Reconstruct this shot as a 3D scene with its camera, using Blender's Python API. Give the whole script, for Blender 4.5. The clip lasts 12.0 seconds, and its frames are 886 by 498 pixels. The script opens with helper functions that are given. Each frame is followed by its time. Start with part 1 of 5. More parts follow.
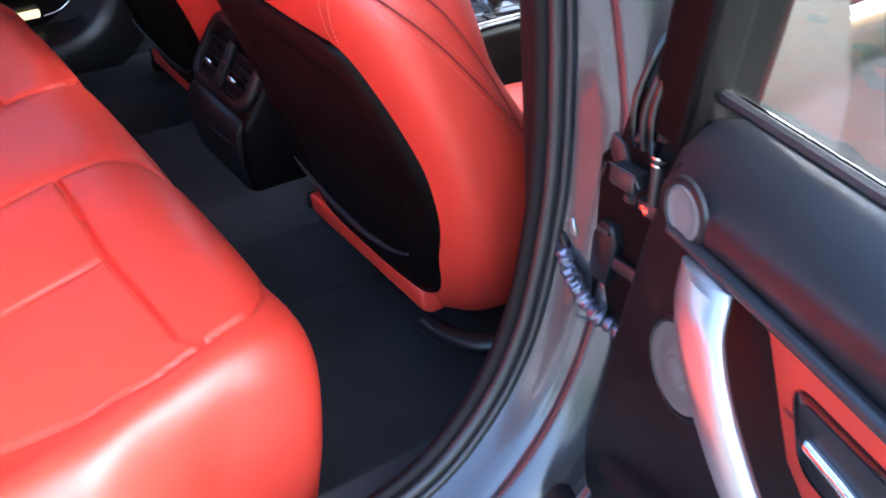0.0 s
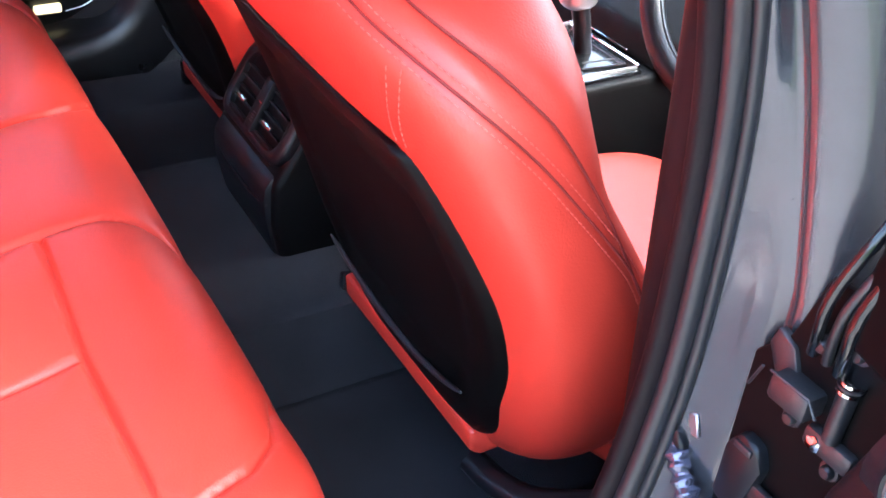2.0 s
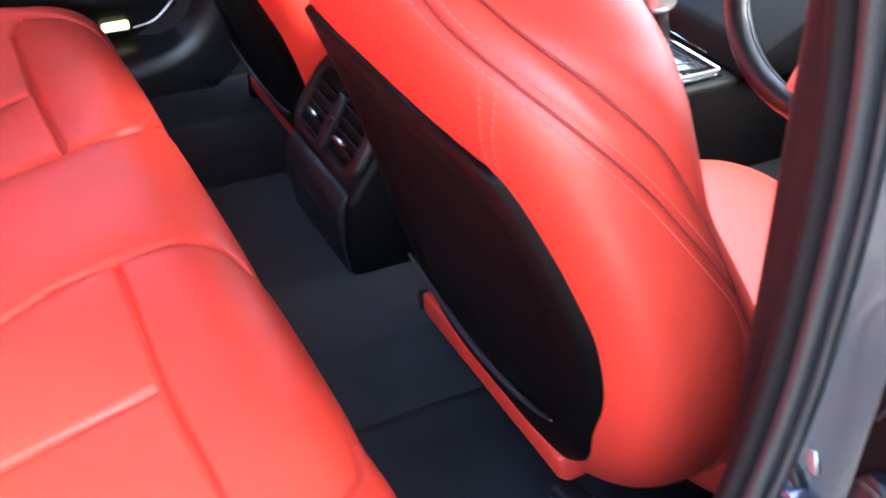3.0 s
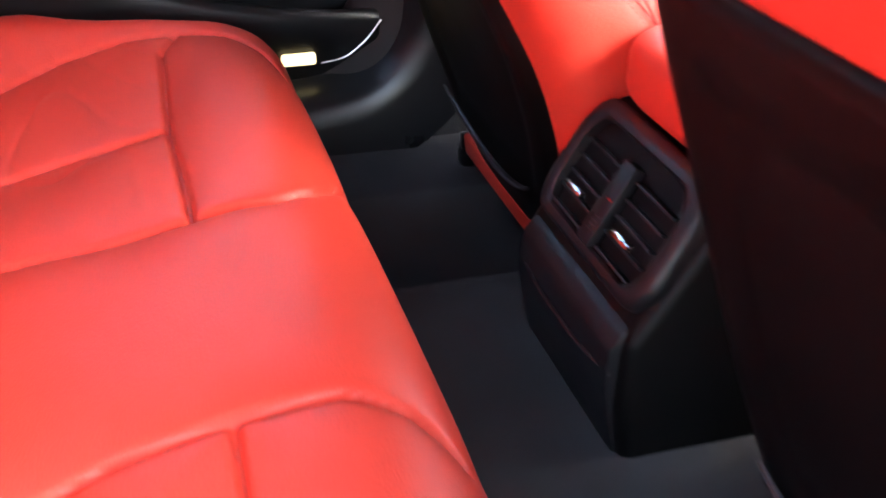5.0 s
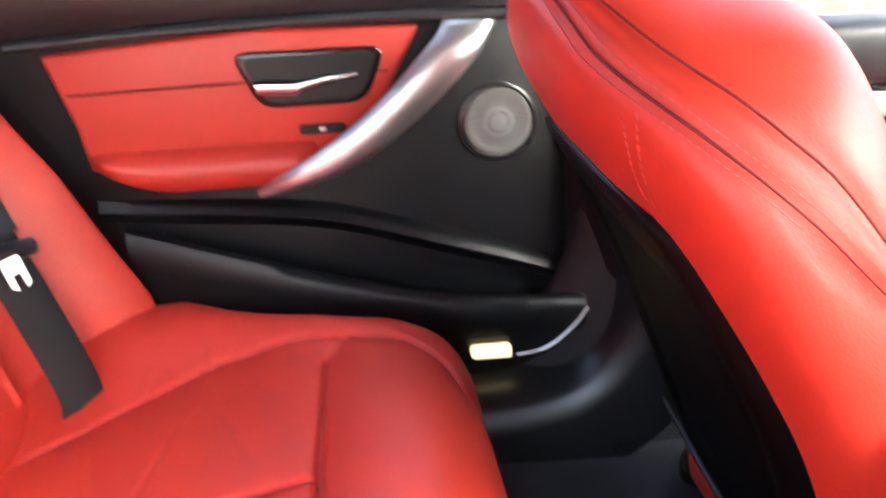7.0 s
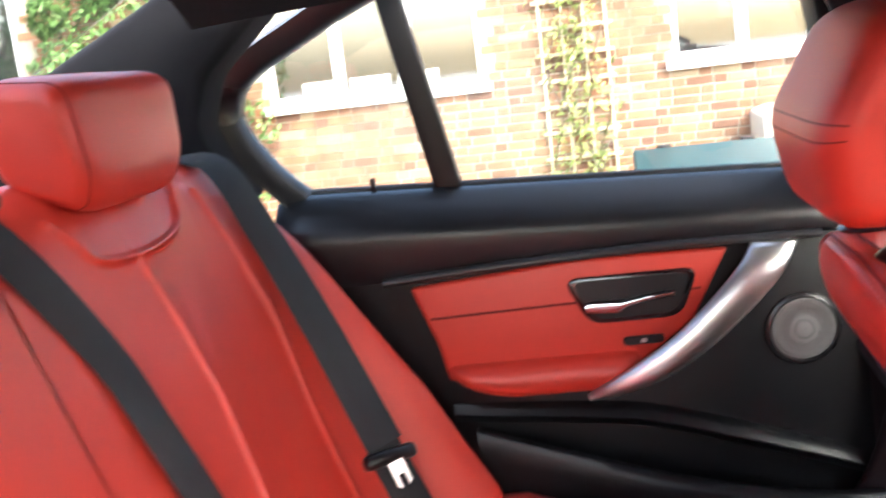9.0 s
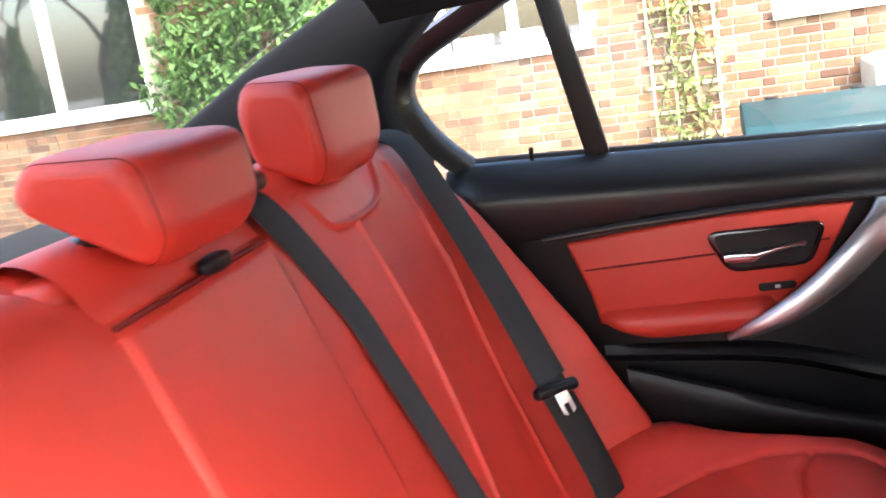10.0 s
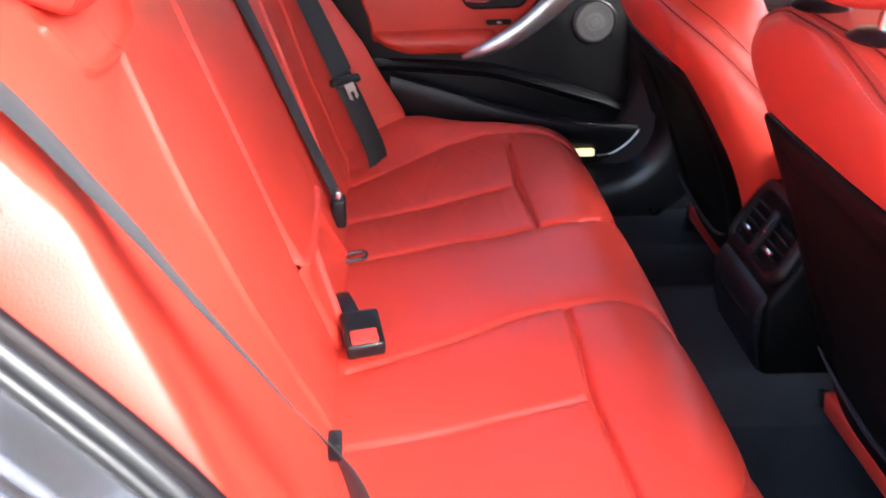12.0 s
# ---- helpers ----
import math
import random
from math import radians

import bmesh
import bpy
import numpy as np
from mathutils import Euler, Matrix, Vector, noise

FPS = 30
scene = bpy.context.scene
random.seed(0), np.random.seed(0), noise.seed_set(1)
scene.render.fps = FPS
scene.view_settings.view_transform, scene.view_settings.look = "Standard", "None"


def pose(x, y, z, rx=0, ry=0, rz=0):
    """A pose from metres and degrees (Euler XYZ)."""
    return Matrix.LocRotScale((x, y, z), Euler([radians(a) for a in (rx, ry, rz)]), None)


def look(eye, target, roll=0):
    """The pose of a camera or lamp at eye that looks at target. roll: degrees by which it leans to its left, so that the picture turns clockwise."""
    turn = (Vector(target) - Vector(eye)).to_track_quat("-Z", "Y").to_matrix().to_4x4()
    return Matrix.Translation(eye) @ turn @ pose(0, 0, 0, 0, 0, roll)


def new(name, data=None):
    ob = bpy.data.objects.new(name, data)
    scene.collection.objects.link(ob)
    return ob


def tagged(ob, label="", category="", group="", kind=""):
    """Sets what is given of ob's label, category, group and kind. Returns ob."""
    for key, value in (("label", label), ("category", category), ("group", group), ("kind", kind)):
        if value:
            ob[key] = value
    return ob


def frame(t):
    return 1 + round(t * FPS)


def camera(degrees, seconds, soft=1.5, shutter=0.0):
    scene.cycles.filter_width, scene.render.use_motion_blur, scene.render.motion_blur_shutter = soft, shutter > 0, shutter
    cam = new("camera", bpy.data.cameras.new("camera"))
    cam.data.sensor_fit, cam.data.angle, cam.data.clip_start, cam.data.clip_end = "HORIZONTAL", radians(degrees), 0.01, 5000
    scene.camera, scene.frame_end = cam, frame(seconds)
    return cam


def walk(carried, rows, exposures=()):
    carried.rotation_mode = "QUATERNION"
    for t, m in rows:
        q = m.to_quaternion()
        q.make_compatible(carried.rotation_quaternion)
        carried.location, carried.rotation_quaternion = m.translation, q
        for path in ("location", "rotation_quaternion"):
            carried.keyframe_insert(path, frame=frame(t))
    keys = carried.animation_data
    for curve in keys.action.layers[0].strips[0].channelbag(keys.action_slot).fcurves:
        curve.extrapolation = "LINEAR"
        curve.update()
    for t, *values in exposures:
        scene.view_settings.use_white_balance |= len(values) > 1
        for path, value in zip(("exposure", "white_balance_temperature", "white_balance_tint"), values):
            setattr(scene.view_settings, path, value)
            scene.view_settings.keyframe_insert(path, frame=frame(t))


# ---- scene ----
cam = camera(46.5, 12.0, soft=1.7, shutter=0.5)
PATH = [
    (0, (0.196, -1.403, 1.331), (1.131, -0.038, 0.206), 0.1),
    (0.5, (0.229, -1.306, 1.312), (1.153, 0.056, 0.174), 1.9),
    (1, (0.257, -1.246, 1.308), (1.193, 0.095, 0.157), 1.6),
    (1.5, (0.29, -1.179, 1.309), (1.201, 0.193, 0.174), 3.2),
    (2, (0.317, -1.136, 1.299), (1.208, 0.245, 0.159), 5.2),
    (2.5, (0.327, -1.124, 1.291), (1.198, 0.266, 0.147), 4.2),
    (3, (0.316, -1.087, 1.292), (1.109, 0.349, 0.147), 2.0),
    (3.2, (0.311, -1.067, 1.295), (1.087, 0.393, 0.171), 1.2),
    (4.8, (0.407, -0.723, 1.077), (0.92, 0.922, 0.062), 0.2),
    (5, (0.41, -0.639, 1.051), (0.934, 1.001, 0.033), 1.5),
    (5.5, (0.436, -0.483, 1.031), (0.934, 1.145, -0.018), 3.0),
    (6, (0.463, -0.39, 1.037), (0.904, 1.289, 0.044), 3.5),
    (6.5, (0.474, -0.38, 1.064), (0.843, 1.4, 0.231), -3.5),
    (7, (0.475, -0.399, 1.064), (0.64, 1.484, 0.411), -2.0),
    (7.2, (0.459, -0.419, 1.083), (0.559, 1.495, 0.51), -3.3),
    (8.8, (0.422, -0.528, 1.191), (0.179, 1.428, 0.856), -6.5),
    (9, (0.41, -0.55, 1.2), (0.096, 1.392, 0.84), -6.9),
    (9.5, (0.381, -0.643, 1.228), (-0.013, 1.268, 0.785), -6.8),
    (10, (0.361, -0.745, 1.25), (-0.142, 1.145, 0.835), -9.1),
    (10.5, (0.296, -0.931, 1.258), (-0.087, 0.97, 0.767), -8.2),
    (11, (0.24, -1.124, 1.288), (0.026, 0.745, 0.609), -7.5),
    (11.5, (0.236, -1.217, 1.264), (0.218, 0.62, 0.473), -1.4),
    (12, (0.201, -1.327, 1.28), (0.316, 0.484, 0.438), -0.0),
]
EXPOSURES = [(0.0, 3.25, 5600, 8), (1.0, 3.7, 5700, 8), (3.2, 3.9, 5900, 8), (5.0, 3.9, 6500, 8), (6.0, 3.85, 6600, 8), (7.2, 3.75, 6400, 8), (8.8, 3.25, 6300, 8), (9.5, 3.05, 6300, 8), (10.5, 3.05, 6100, 8), (12.0, 3.05, 5900, 8)]
walk(cam, [(t, look(eye, target, roll)) for t, eye, target, roll in PATH], EXPOSURES)

# ---- light ----
world = bpy.data.worlds.new("sky_world")
scene.world = world
world.use_nodes = True
wn = world.node_tree.nodes
sky = wn.new("ShaderNodeTexSky")
sky.sky_type = "NISHITA"
sky.sun_disc = False
sky.sun_elevation = radians(38)
sky.sun_rotation = radians(140)
sky.air_density, sky.dust_density, sky.ozone_density = 1.0, 4.0, 1.0
wn["Background"].inputs["Strength"].default_value = 0.15
world.node_tree.links.new(sky.outputs["Color"], wn["Background"].inputs["Color"])
sun_data = bpy.data.lights.new("sun", "SUN")
sun_data.energy, sun_data.angle, sun_data.color = 0.9, radians(40), (1.0, 0.97, 0.93)
sun = new("sun", sun_data)
sun.matrix_world = look((4.4, -5.2, 6.1), (0, 0, 0.8))


# daylight that falls in through the windscreen
screen_data = bpy.data.lights.new("windscreen_daylight", "AREA")
screen_data.shape, screen_data.size, screen_data.size_y = "RECTANGLE", 1.15, 0.72
screen_data.energy, screen_data.color = 0.9, (0.95, 0.98, 1.0)
screen_light = new("windscreen_daylight", screen_data)
screen_light.matrix_world = look((1.585, 0.0, 1.150), (1.585 - 0.46, 0.0, 1.150 - 0.89))


# ---- materials ----
def mat(name, base, rough=0.5, metal=0.0, var=0.12, scale=6.0, fine=120.0, bump=0.15, dist=0.002,
        coat=0.0, sheen=0.0, spec=0.5, pattern="noise", island=0.0, stain=None, random_tone=0.0):
    """A surface with colour variation at two scales, and fine relief."""
    m = bpy.data.materials.new(name)
    m.use_nodes = True
    nt, n = m.node_tree, m.node_tree.nodes
    p = n["Principled BSDF"]
    p.inputs["Roughness"].default_value, p.inputs["Metallic"].default_value = rough, metal
    p.inputs["Coat Weight"].default_value, p.inputs["Sheen Weight"].default_value = coat, sheen
    p.inputs["Specular IOR Level"].default_value = spec
    tc = n.new("ShaderNodeTexCoord")
    big = n.new("ShaderNodeTexNoise")
    big.inputs["Scale"].default_value, big.inputs["Detail"].default_value = scale, 6.0
    nt.links.new(tc.outputs["Object"], big.inputs["Vector"])
    ramp = n.new("ShaderNodeValToRGB")
    lo = stain if stain else tuple(c * (1 - var) for c in base)
    hi = tuple(min(1.0, c * (1 + var)) for c in base)
    ramp.color_ramp.elements[0].position, ramp.color_ramp.elements[1].position = 0.3, 0.7
    ramp.color_ramp.elements[0].color, ramp.color_ramp.elements[1].color = (*lo, 1), (*hi, 1)
    nt.links.new(big.outputs["Fac"], ramp.inputs["Fac"])
    colour = ramp.outputs["Color"]
    if island or random_tone:
        hsv = n.new("ShaderNodeHueSaturation")
        src = n.new("ShaderNodeNewGeometry").outputs["Random Per Island"] if island else n.new("ShaderNodeObjectInfo").outputs["Random"]
        mr = n.new("ShaderNodeMapRange")
        a = island or random_tone
        mr.inputs["To Min"].default_value, mr.inputs["To Max"].default_value = 1 - a, 1 + a
        nt.links.new(src, mr.inputs["Value"])
        nt.links.new(mr.outputs["Result"], hsv.inputs["Value"])
        nt.links.new(colour, hsv.inputs["Color"])
        colour = hsv.outputs["Color"]
    nt.links.new(colour, p.inputs["Base Color"])
    if bump:
        if pattern == "leather":
            tex = n.new("ShaderNodeTexVoronoi")
            tex.feature, height = "SMOOTH_F1", "Distance"
        else:
            tex = n.new("ShaderNodeTexNoise")
            tex.inputs["Detail"].default_value, height = 4.0, "Fac"
        tex.inputs["Scale"].default_value = fine
        nt.links.new(tc.outputs["Object"], tex.inputs["Vector"])
        b = n.new("ShaderNodeBump")
        b.inputs["Strength"].default_value, b.inputs["Distance"].default_value = bump, dist
        nt.links.new(tex.outputs[height], b.inputs["Height"])
        nt.links.new(b.outputs["Normal"], p.inputs["Normal"])
        rr = n.new("ShaderNodeMapRange")
        rr.inputs["To Min"].default_value, rr.inputs["To Max"].default_value = max(0.03, rough - 0.08), min(1, rough + 0.08)
        nt.links.new(big.outputs["Fac"], rr.inputs["Value"])
        nt.links.new(rr.outputs["Result"], p.inputs["Roughness"])
    return m


LEATHER = mat("red_leather", (0.60, 0.042, 0.024), 0.46, var=0.07, scale=5, fine=520, bump=0.20, dist=0.0009, pattern="leather", spec=0.65)
STITCH = mat("dark_red_thread", (0.20, 0.012, 0.010), 0.7, var=0.1, fine=900, bump=0.3)
THREAD = mat("pale_red_thread", (0.62, 0.11, 0.085), 0.6, var=0.1, fine=900, bump=0.2)
BLACK = mat("black_soft_plastic", (0.0056, 0.0058, 0.0073), 0.44, var=0.2, fine=700, bump=0.18, dist=0.0006, spec=0.36)
# BLACK made lighter and glossier, so skylight on the door shoulder is in the colour
PAD = mat("black_lightened_by_sky", (0.0085, 0.009, 0.0115), 0.37, var=0.15, fine=700, bump=0.18, dist=0.0006, spec=0.6)
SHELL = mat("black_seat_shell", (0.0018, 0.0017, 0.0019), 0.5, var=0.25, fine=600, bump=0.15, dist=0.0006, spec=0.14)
SATIN = mat("satin_black_plastic", (0.010, 0.0102, 0.012), 0.30, var=0.15, fine=400, bump=0.06, dist=0.0005, spec=0.4)
STRIP = mat("satin_grey_trim", (0.030, 0.030, 0.033), 0.33, 0.2, var=0.1, fine=500, bump=0.05, dist=0.0004, spec=0.6)
GLOSS = mat("piano_black", (0.006, 0.006, 0.007), 0.16, var=0.1, fine=200, bump=0.0, coat=0.6)
PILLAR = mat("dark_pillar_trim", (0.010, 0.0068, 0.0078), 0.45, var=0.15, fine=600, bump=0.12, dist=0.0006, spec=0.18)
RUBBER = mat("rubber_seal", (0.016, 0.016, 0.018), 0.42, var=0.2, fine=300, bump=0.1, dist=0.0005, spec=0.75)
CARPET = mat("charcoal_carpet", (0.020, 0.0204, 0.0245), 0.95, var=0.45, scale=9, fine=900, bump=0.9, dist=0.003, sheen=0.10, spec=0.15)
MATMAT = mat("charcoal_floor_mat", (0.022, 0.0225, 0.0275), 0.95, var=0.3, scale=10, fine=1100, bump=0.9, dist=0.003, sheen=0.03, spec=0.15)
PAINT = mat("grey_metallic_paint", (0.100, 0.099, 0.107), 0.25, 0.65, var=0.10, scale=14, fine=1500, bump=0.0, dist=0.0004, coat=0.6)
SKIN = mat("polished_grey_paint", (0.022, 0.022, 0.024), 0.12, 0.25, var=0.05, scale=30, bump=0.0, coat=1.0)
SILVER = mat("brushed_silver", (0.62, 0.60, 0.60), 0.30, 0.9, var=0.06, fine=900, bump=0.05, dist=0.0003)
CHROME = mat("chrome", (0.85, 0.85, 0.86), 0.08, 1.0, var=0.03, bump=0.0)
FOIL = mat("violet_grey_foil", (0.20, 0.195, 0.26), 0.20, 0.75, var=0.25, scale=60, fine=220, bump=0.3, dist=0.001)
STEEL = mat("dull_steel", (0.085, 0.082, 0.086), 0.40, 0.8, var=0.2, fine=300, bump=0.2)
GRILLE = mat("grey_speaker_cloth", (0.17, 0.168, 0.165), 0.55, 0.1, var=0.06, fine=900, bump=0.5, dist=0.001)
gn = GRILLE.node_tree
holes = gn.nodes.new("ShaderNodeTexVoronoi")
holes.inputs["Scale"].default_value = 560
holes.inputs["Randomness"].default_value = 0.15
at_ = gn.nodes.new("ShaderNodeTexCoord")
gn.links.new(at_.outputs["Object"], holes.inputs["Vector"])
dots = gn.nodes.new("ShaderNodeValToRGB")
dots.color_ramp.elements[0].position, dots.color_ramp.elements[1].position = 0.30, 0.42
dots.color_ramp.elements[0].color, dots.color_ramp.elements[1].color = (0.16, 0.16, 0.16, 1), (1, 1, 1, 1)
gn.links.new(holes.outputs["Distance"], dots.inputs["Fac"])
over = gn.nodes.new("ShaderNodeMix")
over.data_type, over.blend_type = "RGBA", "MULTIPLY"
over.inputs["Factor"].default_value = 1.0
gp = gn.nodes["Principled BSDF"]
gn.links.new(gp.inputs["Base Color"].links[0].from_socket, over.inputs[6])
gn.links.new(dots.outputs["Color"], over.inputs[7])
gn.links.new(over.outputs[2], gp.inputs["Base Color"])
BELT = mat("grey_belt_webbing", (0.021, 0.0245, 0.029), 0.75, var=0.1, fine=1200, bump=0.6, dist=0.0008, sheen=0.05)
BELTDARK = mat("black_belt_webbing", (0.008, 0.008, 0.009), 0.7, var=0.15, fine=1200, bump=0.6, dist=0.0008)
REDPLASTIC = mat("red_release_button", (0.55, 0.05, 0.04), 0.4, var=0.1, bump=0.05)
LINING = mat("anthracite_headlining", (0.006, 0.006, 0.008), 0.9, var=0.15, fine=800, bump=0.5, dist=0.001, sheen=0.04, spec=0.2)
UPVC = mat("white_window_frame", (0.80, 0.80, 0.78), 0.35, var=0.04, fine=40, bump=0.05)
MORTAR = mat("pale_mortar", (0.40, 0.36, 0.29), 0.9, var=0.15, fine=60, bump=0.6, dist=0.006)


def brick_mat(name, island):
    """Fired brick whose tone changes from one brick to the next."""
    m = mat(name, (0.26, 0.142, 0.085), 0.9, var=0.30, scale=6, fine=45, bump=0.6, dist=0.006)
    nt, n = m.node_tree, m.node_tree.nodes
    p = n["Principled BSDF"]
    own = p.inputs["Base Color"].links[0].from_socket
    src = n.new("ShaderNodeNewGeometry").outputs["Random Per Island"] if island else n.new("ShaderNodeObjectInfo").outputs["Random"]
    ramp = n.new("ShaderNodeValToRGB")
    ramp.color_ramp.interpolation = "CONSTANT"
    tones = ((0.0, (1.0, 1.0, 1.0)), (0.28, (1.35, 1.25, 1.15)), (0.45, (0.62, 0.60, 0.66)), (0.58, (1.15, 1.55, 1.70)), (0.72, (0.85, 0.85, 0.85)), (0.86, (1.05, 0.88, 0.80)))
    while len(ramp.color_ramp.elements) < len(tones):
        ramp.color_ramp.elements.new(0.5)
    for el, (pos, c) in zip(ramp.color_ramp.elements, tones):
        el.position, el.color = pos, (*(v * 0.5 for v in c), 1)
    nt.links.new(src, ramp.inputs["Fac"])
    mix = n.new("ShaderNodeMix")
    mix.data_type, mix.blend_type = "RGBA", "MULTIPLY"
    mix.inputs["Factor"].default_value = 1.0
    nt.links.new(own, mix.inputs[6])
    nt.links.new(ramp.outputs["Color"], mix.inputs[7])
    gain = n.new("ShaderNodeHueSaturation")
    gain.inputs["Value"].default_value = 1.8
    nt.links.new(mix.outputs[2], gain.inputs["Color"])
    nt.links.new(gain.outputs["Color"], p.inputs["Base Color"])
    return m


BRICK, BRICKS = brick_mat("red_brown_brick", False), brick_mat("mixed_brick", True)
TEAL = mat("teal_plastic", (0.012, 0.046, 0.054), 0.55, var=0.15, fine=50, bump=0.15)
LEAF = mat("green_leaves", (0.10, 0.19, 0.05), 0.55, var=0.4, scale=9, fine=60, bump=0.2, island=0.45)
LEAFPALE = mat("pale_climber_leaves", (0.24, 0.29, 0.09), 0.6, var=0.4, scale=9, fine=60, bump=0.2, island=0.4)
BARK = mat("brown_bark", (0.13, 0.09, 0.06), 0.9, var=0.3, fine=60, bump=0.7)
TRELLIS = mat("weathered_trellis_wood", (0.60, 0.50, 0.35), 0.8, var=0.2, fine=80, bump=0.4)
STONE = mat("pale_stone", (0.62, 0.56, 0.46), 0.9, var=0.12, fine=40, bump=0.5)
GRASS = mat("lawn", (0.07, 0.13, 0.03), 0.9, var=0.4, scale=3, fine=120, bump=0.9, dist=0.02)
DRIVE = mat("pale_gravel_drive", (0.24, 0.228, 0.21), 0.9, var=0.3, scale=2, fine=90, bump=0.8, dist=0.01)
# dimness of the unlit rooms, put into a dark brown colour
ROOM_DIM = mat("dim_room_tone", (0.10, 0.085, 0.065), 0.9, var=0.3, bump=0.2)
CREAM = mat("cream_card", (0.75, 0.74, 0.70), 0.7, var=0.06, bump=0.1)


def glass(name, tint=(1, 1, 1), rough=0.0):
    m = bpy.data.materials.new(name)
    m.use_nodes = True
    p = m.node_tree.nodes["Principled BSDF"]
    p.inputs["Base Color"].default_value = (*tint, 1)
    p.inputs["Transmission Weight"].default_value, p.inputs["Roughness"].default_value = 1.0, rough
    p.inputs["IOR"].default_value = 1.45
    return m


GLASS = glass("clear_glass", (0.86, 0.90, 0.88))
PANE = mat("dark_house_pane", (0.03, 0.03, 0.03), 0.02, var=0.1, bump=0.0, spec=1.0, coat=1.0)
PANE.node_tree.nodes["Principled BSDF"].inputs["IOR"].default_value = 1.75
PANE.node_tree.nodes["Principled BSDF"].inputs["Coat IOR"].default_value = 3.2
LAMP = bpy.data.materials.new("warm_lamp_lens")
LAMP.use_nodes = True
lp = LAMP.node_tree.nodes["Principled BSDF"]
lp.inputs["Base Color"].default_value = (1, 0.9, 0.6, 1)
lp.inputs["Emission Color"].default_value = (1.0, 0.80, 0.38, 1)
lp.inputs["Emission Strength"].default_value = 0.16


# ---- mesh tools ----
def part(name, data, material, parent=None, label="", smooth=40.0):
    """Links a bmesh or mesh as one object, under a thing or a part."""
    if isinstance(data, bmesh.types.BMesh):
        bmesh.ops.recalc_face_normals(data, faces=data.faces)
        me = bpy.data.meshes.new(name)
        data.to_mesh(me)
        data.free()
    else:
        me = data
    if smooth:
        me.shade_smooth()
        if smooth < 180:
            me.set_sharp_from_angle(angle=radians(smooth))
    for one in material if isinstance(material, (list, tuple)) else [material]:
        me.materials.append(one)
    ob = new(name, me)
    if parent is not None:
        ob.parent = parent
    if label:
        tagged(ob, label)
    return ob


def thing(name, label, category, group="", at=(0, 0, 0), kind=""):
    ob = new(name)
    ob.location = at
    ob.empty_display_size = 0.05
    return tagged(ob, label, category, group, kind)


def to_bm(verts, faces):
    bm = bmesh.new()
    vs = [bm.verts.new(v) for v in verts]
    for f in faces:
        try:
            bm.faces.new([vs[i] for i in f])
        except ValueError:
            pass
    return bm


def mesh_of(verts, faces):
    me = bpy.data.meshes.new("m")
    me.from_pydata([tuple(float(c) for c in v) for v in verts], [], faces)
    me.validate()
    return me


def box(lo, hi, bevel=0.0, seg=2, bm=None):
    """A box with rounded edges; adds to bm if given."""
    own = bmesh.new()
    bmesh.ops.create_cube(own, size=1.0)
    lo, hi = Vector(lo), Vector(hi)
    for v in own.verts:
        v.co = Vector((lo[i] + (v.co[i] + 0.5) * (hi[i] - lo[i]) for i in range(3)))
    if bevel:
        bmesh.ops.bevel(own, geom=list(own.edges), offset=bevel, segments=seg, profile=0.5, affect="EDGES")
    if bm is None:
        return own
    me = bpy.data.meshes.new("t")
    own.to_mesh(me)
    own.free()
    bm.from_mesh(me)
    bpy.data.meshes.remove(me)
    return bm


def prism(outline, axis, lo, hi, bevel=0.0, seg=2):
    """A plane outline pushed along an axis (0, 1, 2) from lo to hi; the outline's two numbers are the other axes in order."""
    bm = bmesh.new()
    def put(a, b, d):
        v = [a, b]
        v.insert(axis, d)
        return bm.verts.new(v)
    low = [put(a, b, lo) for a, b in outline]
    high = [put(a, b, hi) for a, b in outline]
    n = len(outline)
    bm.faces.new(low)
    bm.faces.new(high[::-1])
    for i in range(n):
        bm.faces.new([low[i], low[(i + 1) % n], high[(i + 1) % n], high[i]][::-1])
    bmesh.ops.recalc_face_normals(bm, faces=bm.faces)
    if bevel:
        bmesh.ops.bevel(bm, geom=list(bm.edges), offset=bevel, segments=seg, profile=0.5, affect="EDGES")
    return bm


def spline(pts, n):
    """n+1 points on a smooth curve through pts."""
    p = np.array(pts, float)
    seg = np.r_[0, np.cumsum(np.linalg.norm(np.diff(p, axis=0), axis=1))]
    q = np.vstack([2 * p[0] - p[1], p, 2 * p[-1] - p[-2]])
    out = []
    for s in np.linspace(0, seg[-1], n + 1):
        i = min(max(int(np.searchsorted(seg, s, side="right")) - 1, 0), len(p) - 2)
        t = (s - seg[i]) / max(seg[i + 1] - seg[i], 1e-9)
        a, b, c, d = q[i], q[i + 1], q[i + 2], q[i + 3]
        out.append(0.5 * (2 * b + (c - a) * t + (2 * a - 5 * b + 4 * c - d) * t * t + (3 * b - a - 3 * c + d) * t ** 3))
    return np.array(out)


def loft(rings, close=True, cap=True):
    """Skins rings of points; each ring is closed unless close is off."""
    n, verts, faces = len(rings[0]), [], []
    for r in rings:
        verts += [tuple(map(float, v)) for v in r]
    for k in range(len(rings) - 1):
        for i in range(n if close else n - 1):
            j = (i + 1) % n
            faces.append((k * n + i, k * n + j, (k + 1) * n + j, (k + 1) * n + i))
    if cap and close:
        faces += [tuple(range(n))[::-1], tuple(range((len(rings) - 1) * n, len(rings) * n))]
    return mesh_of(verts, faces)


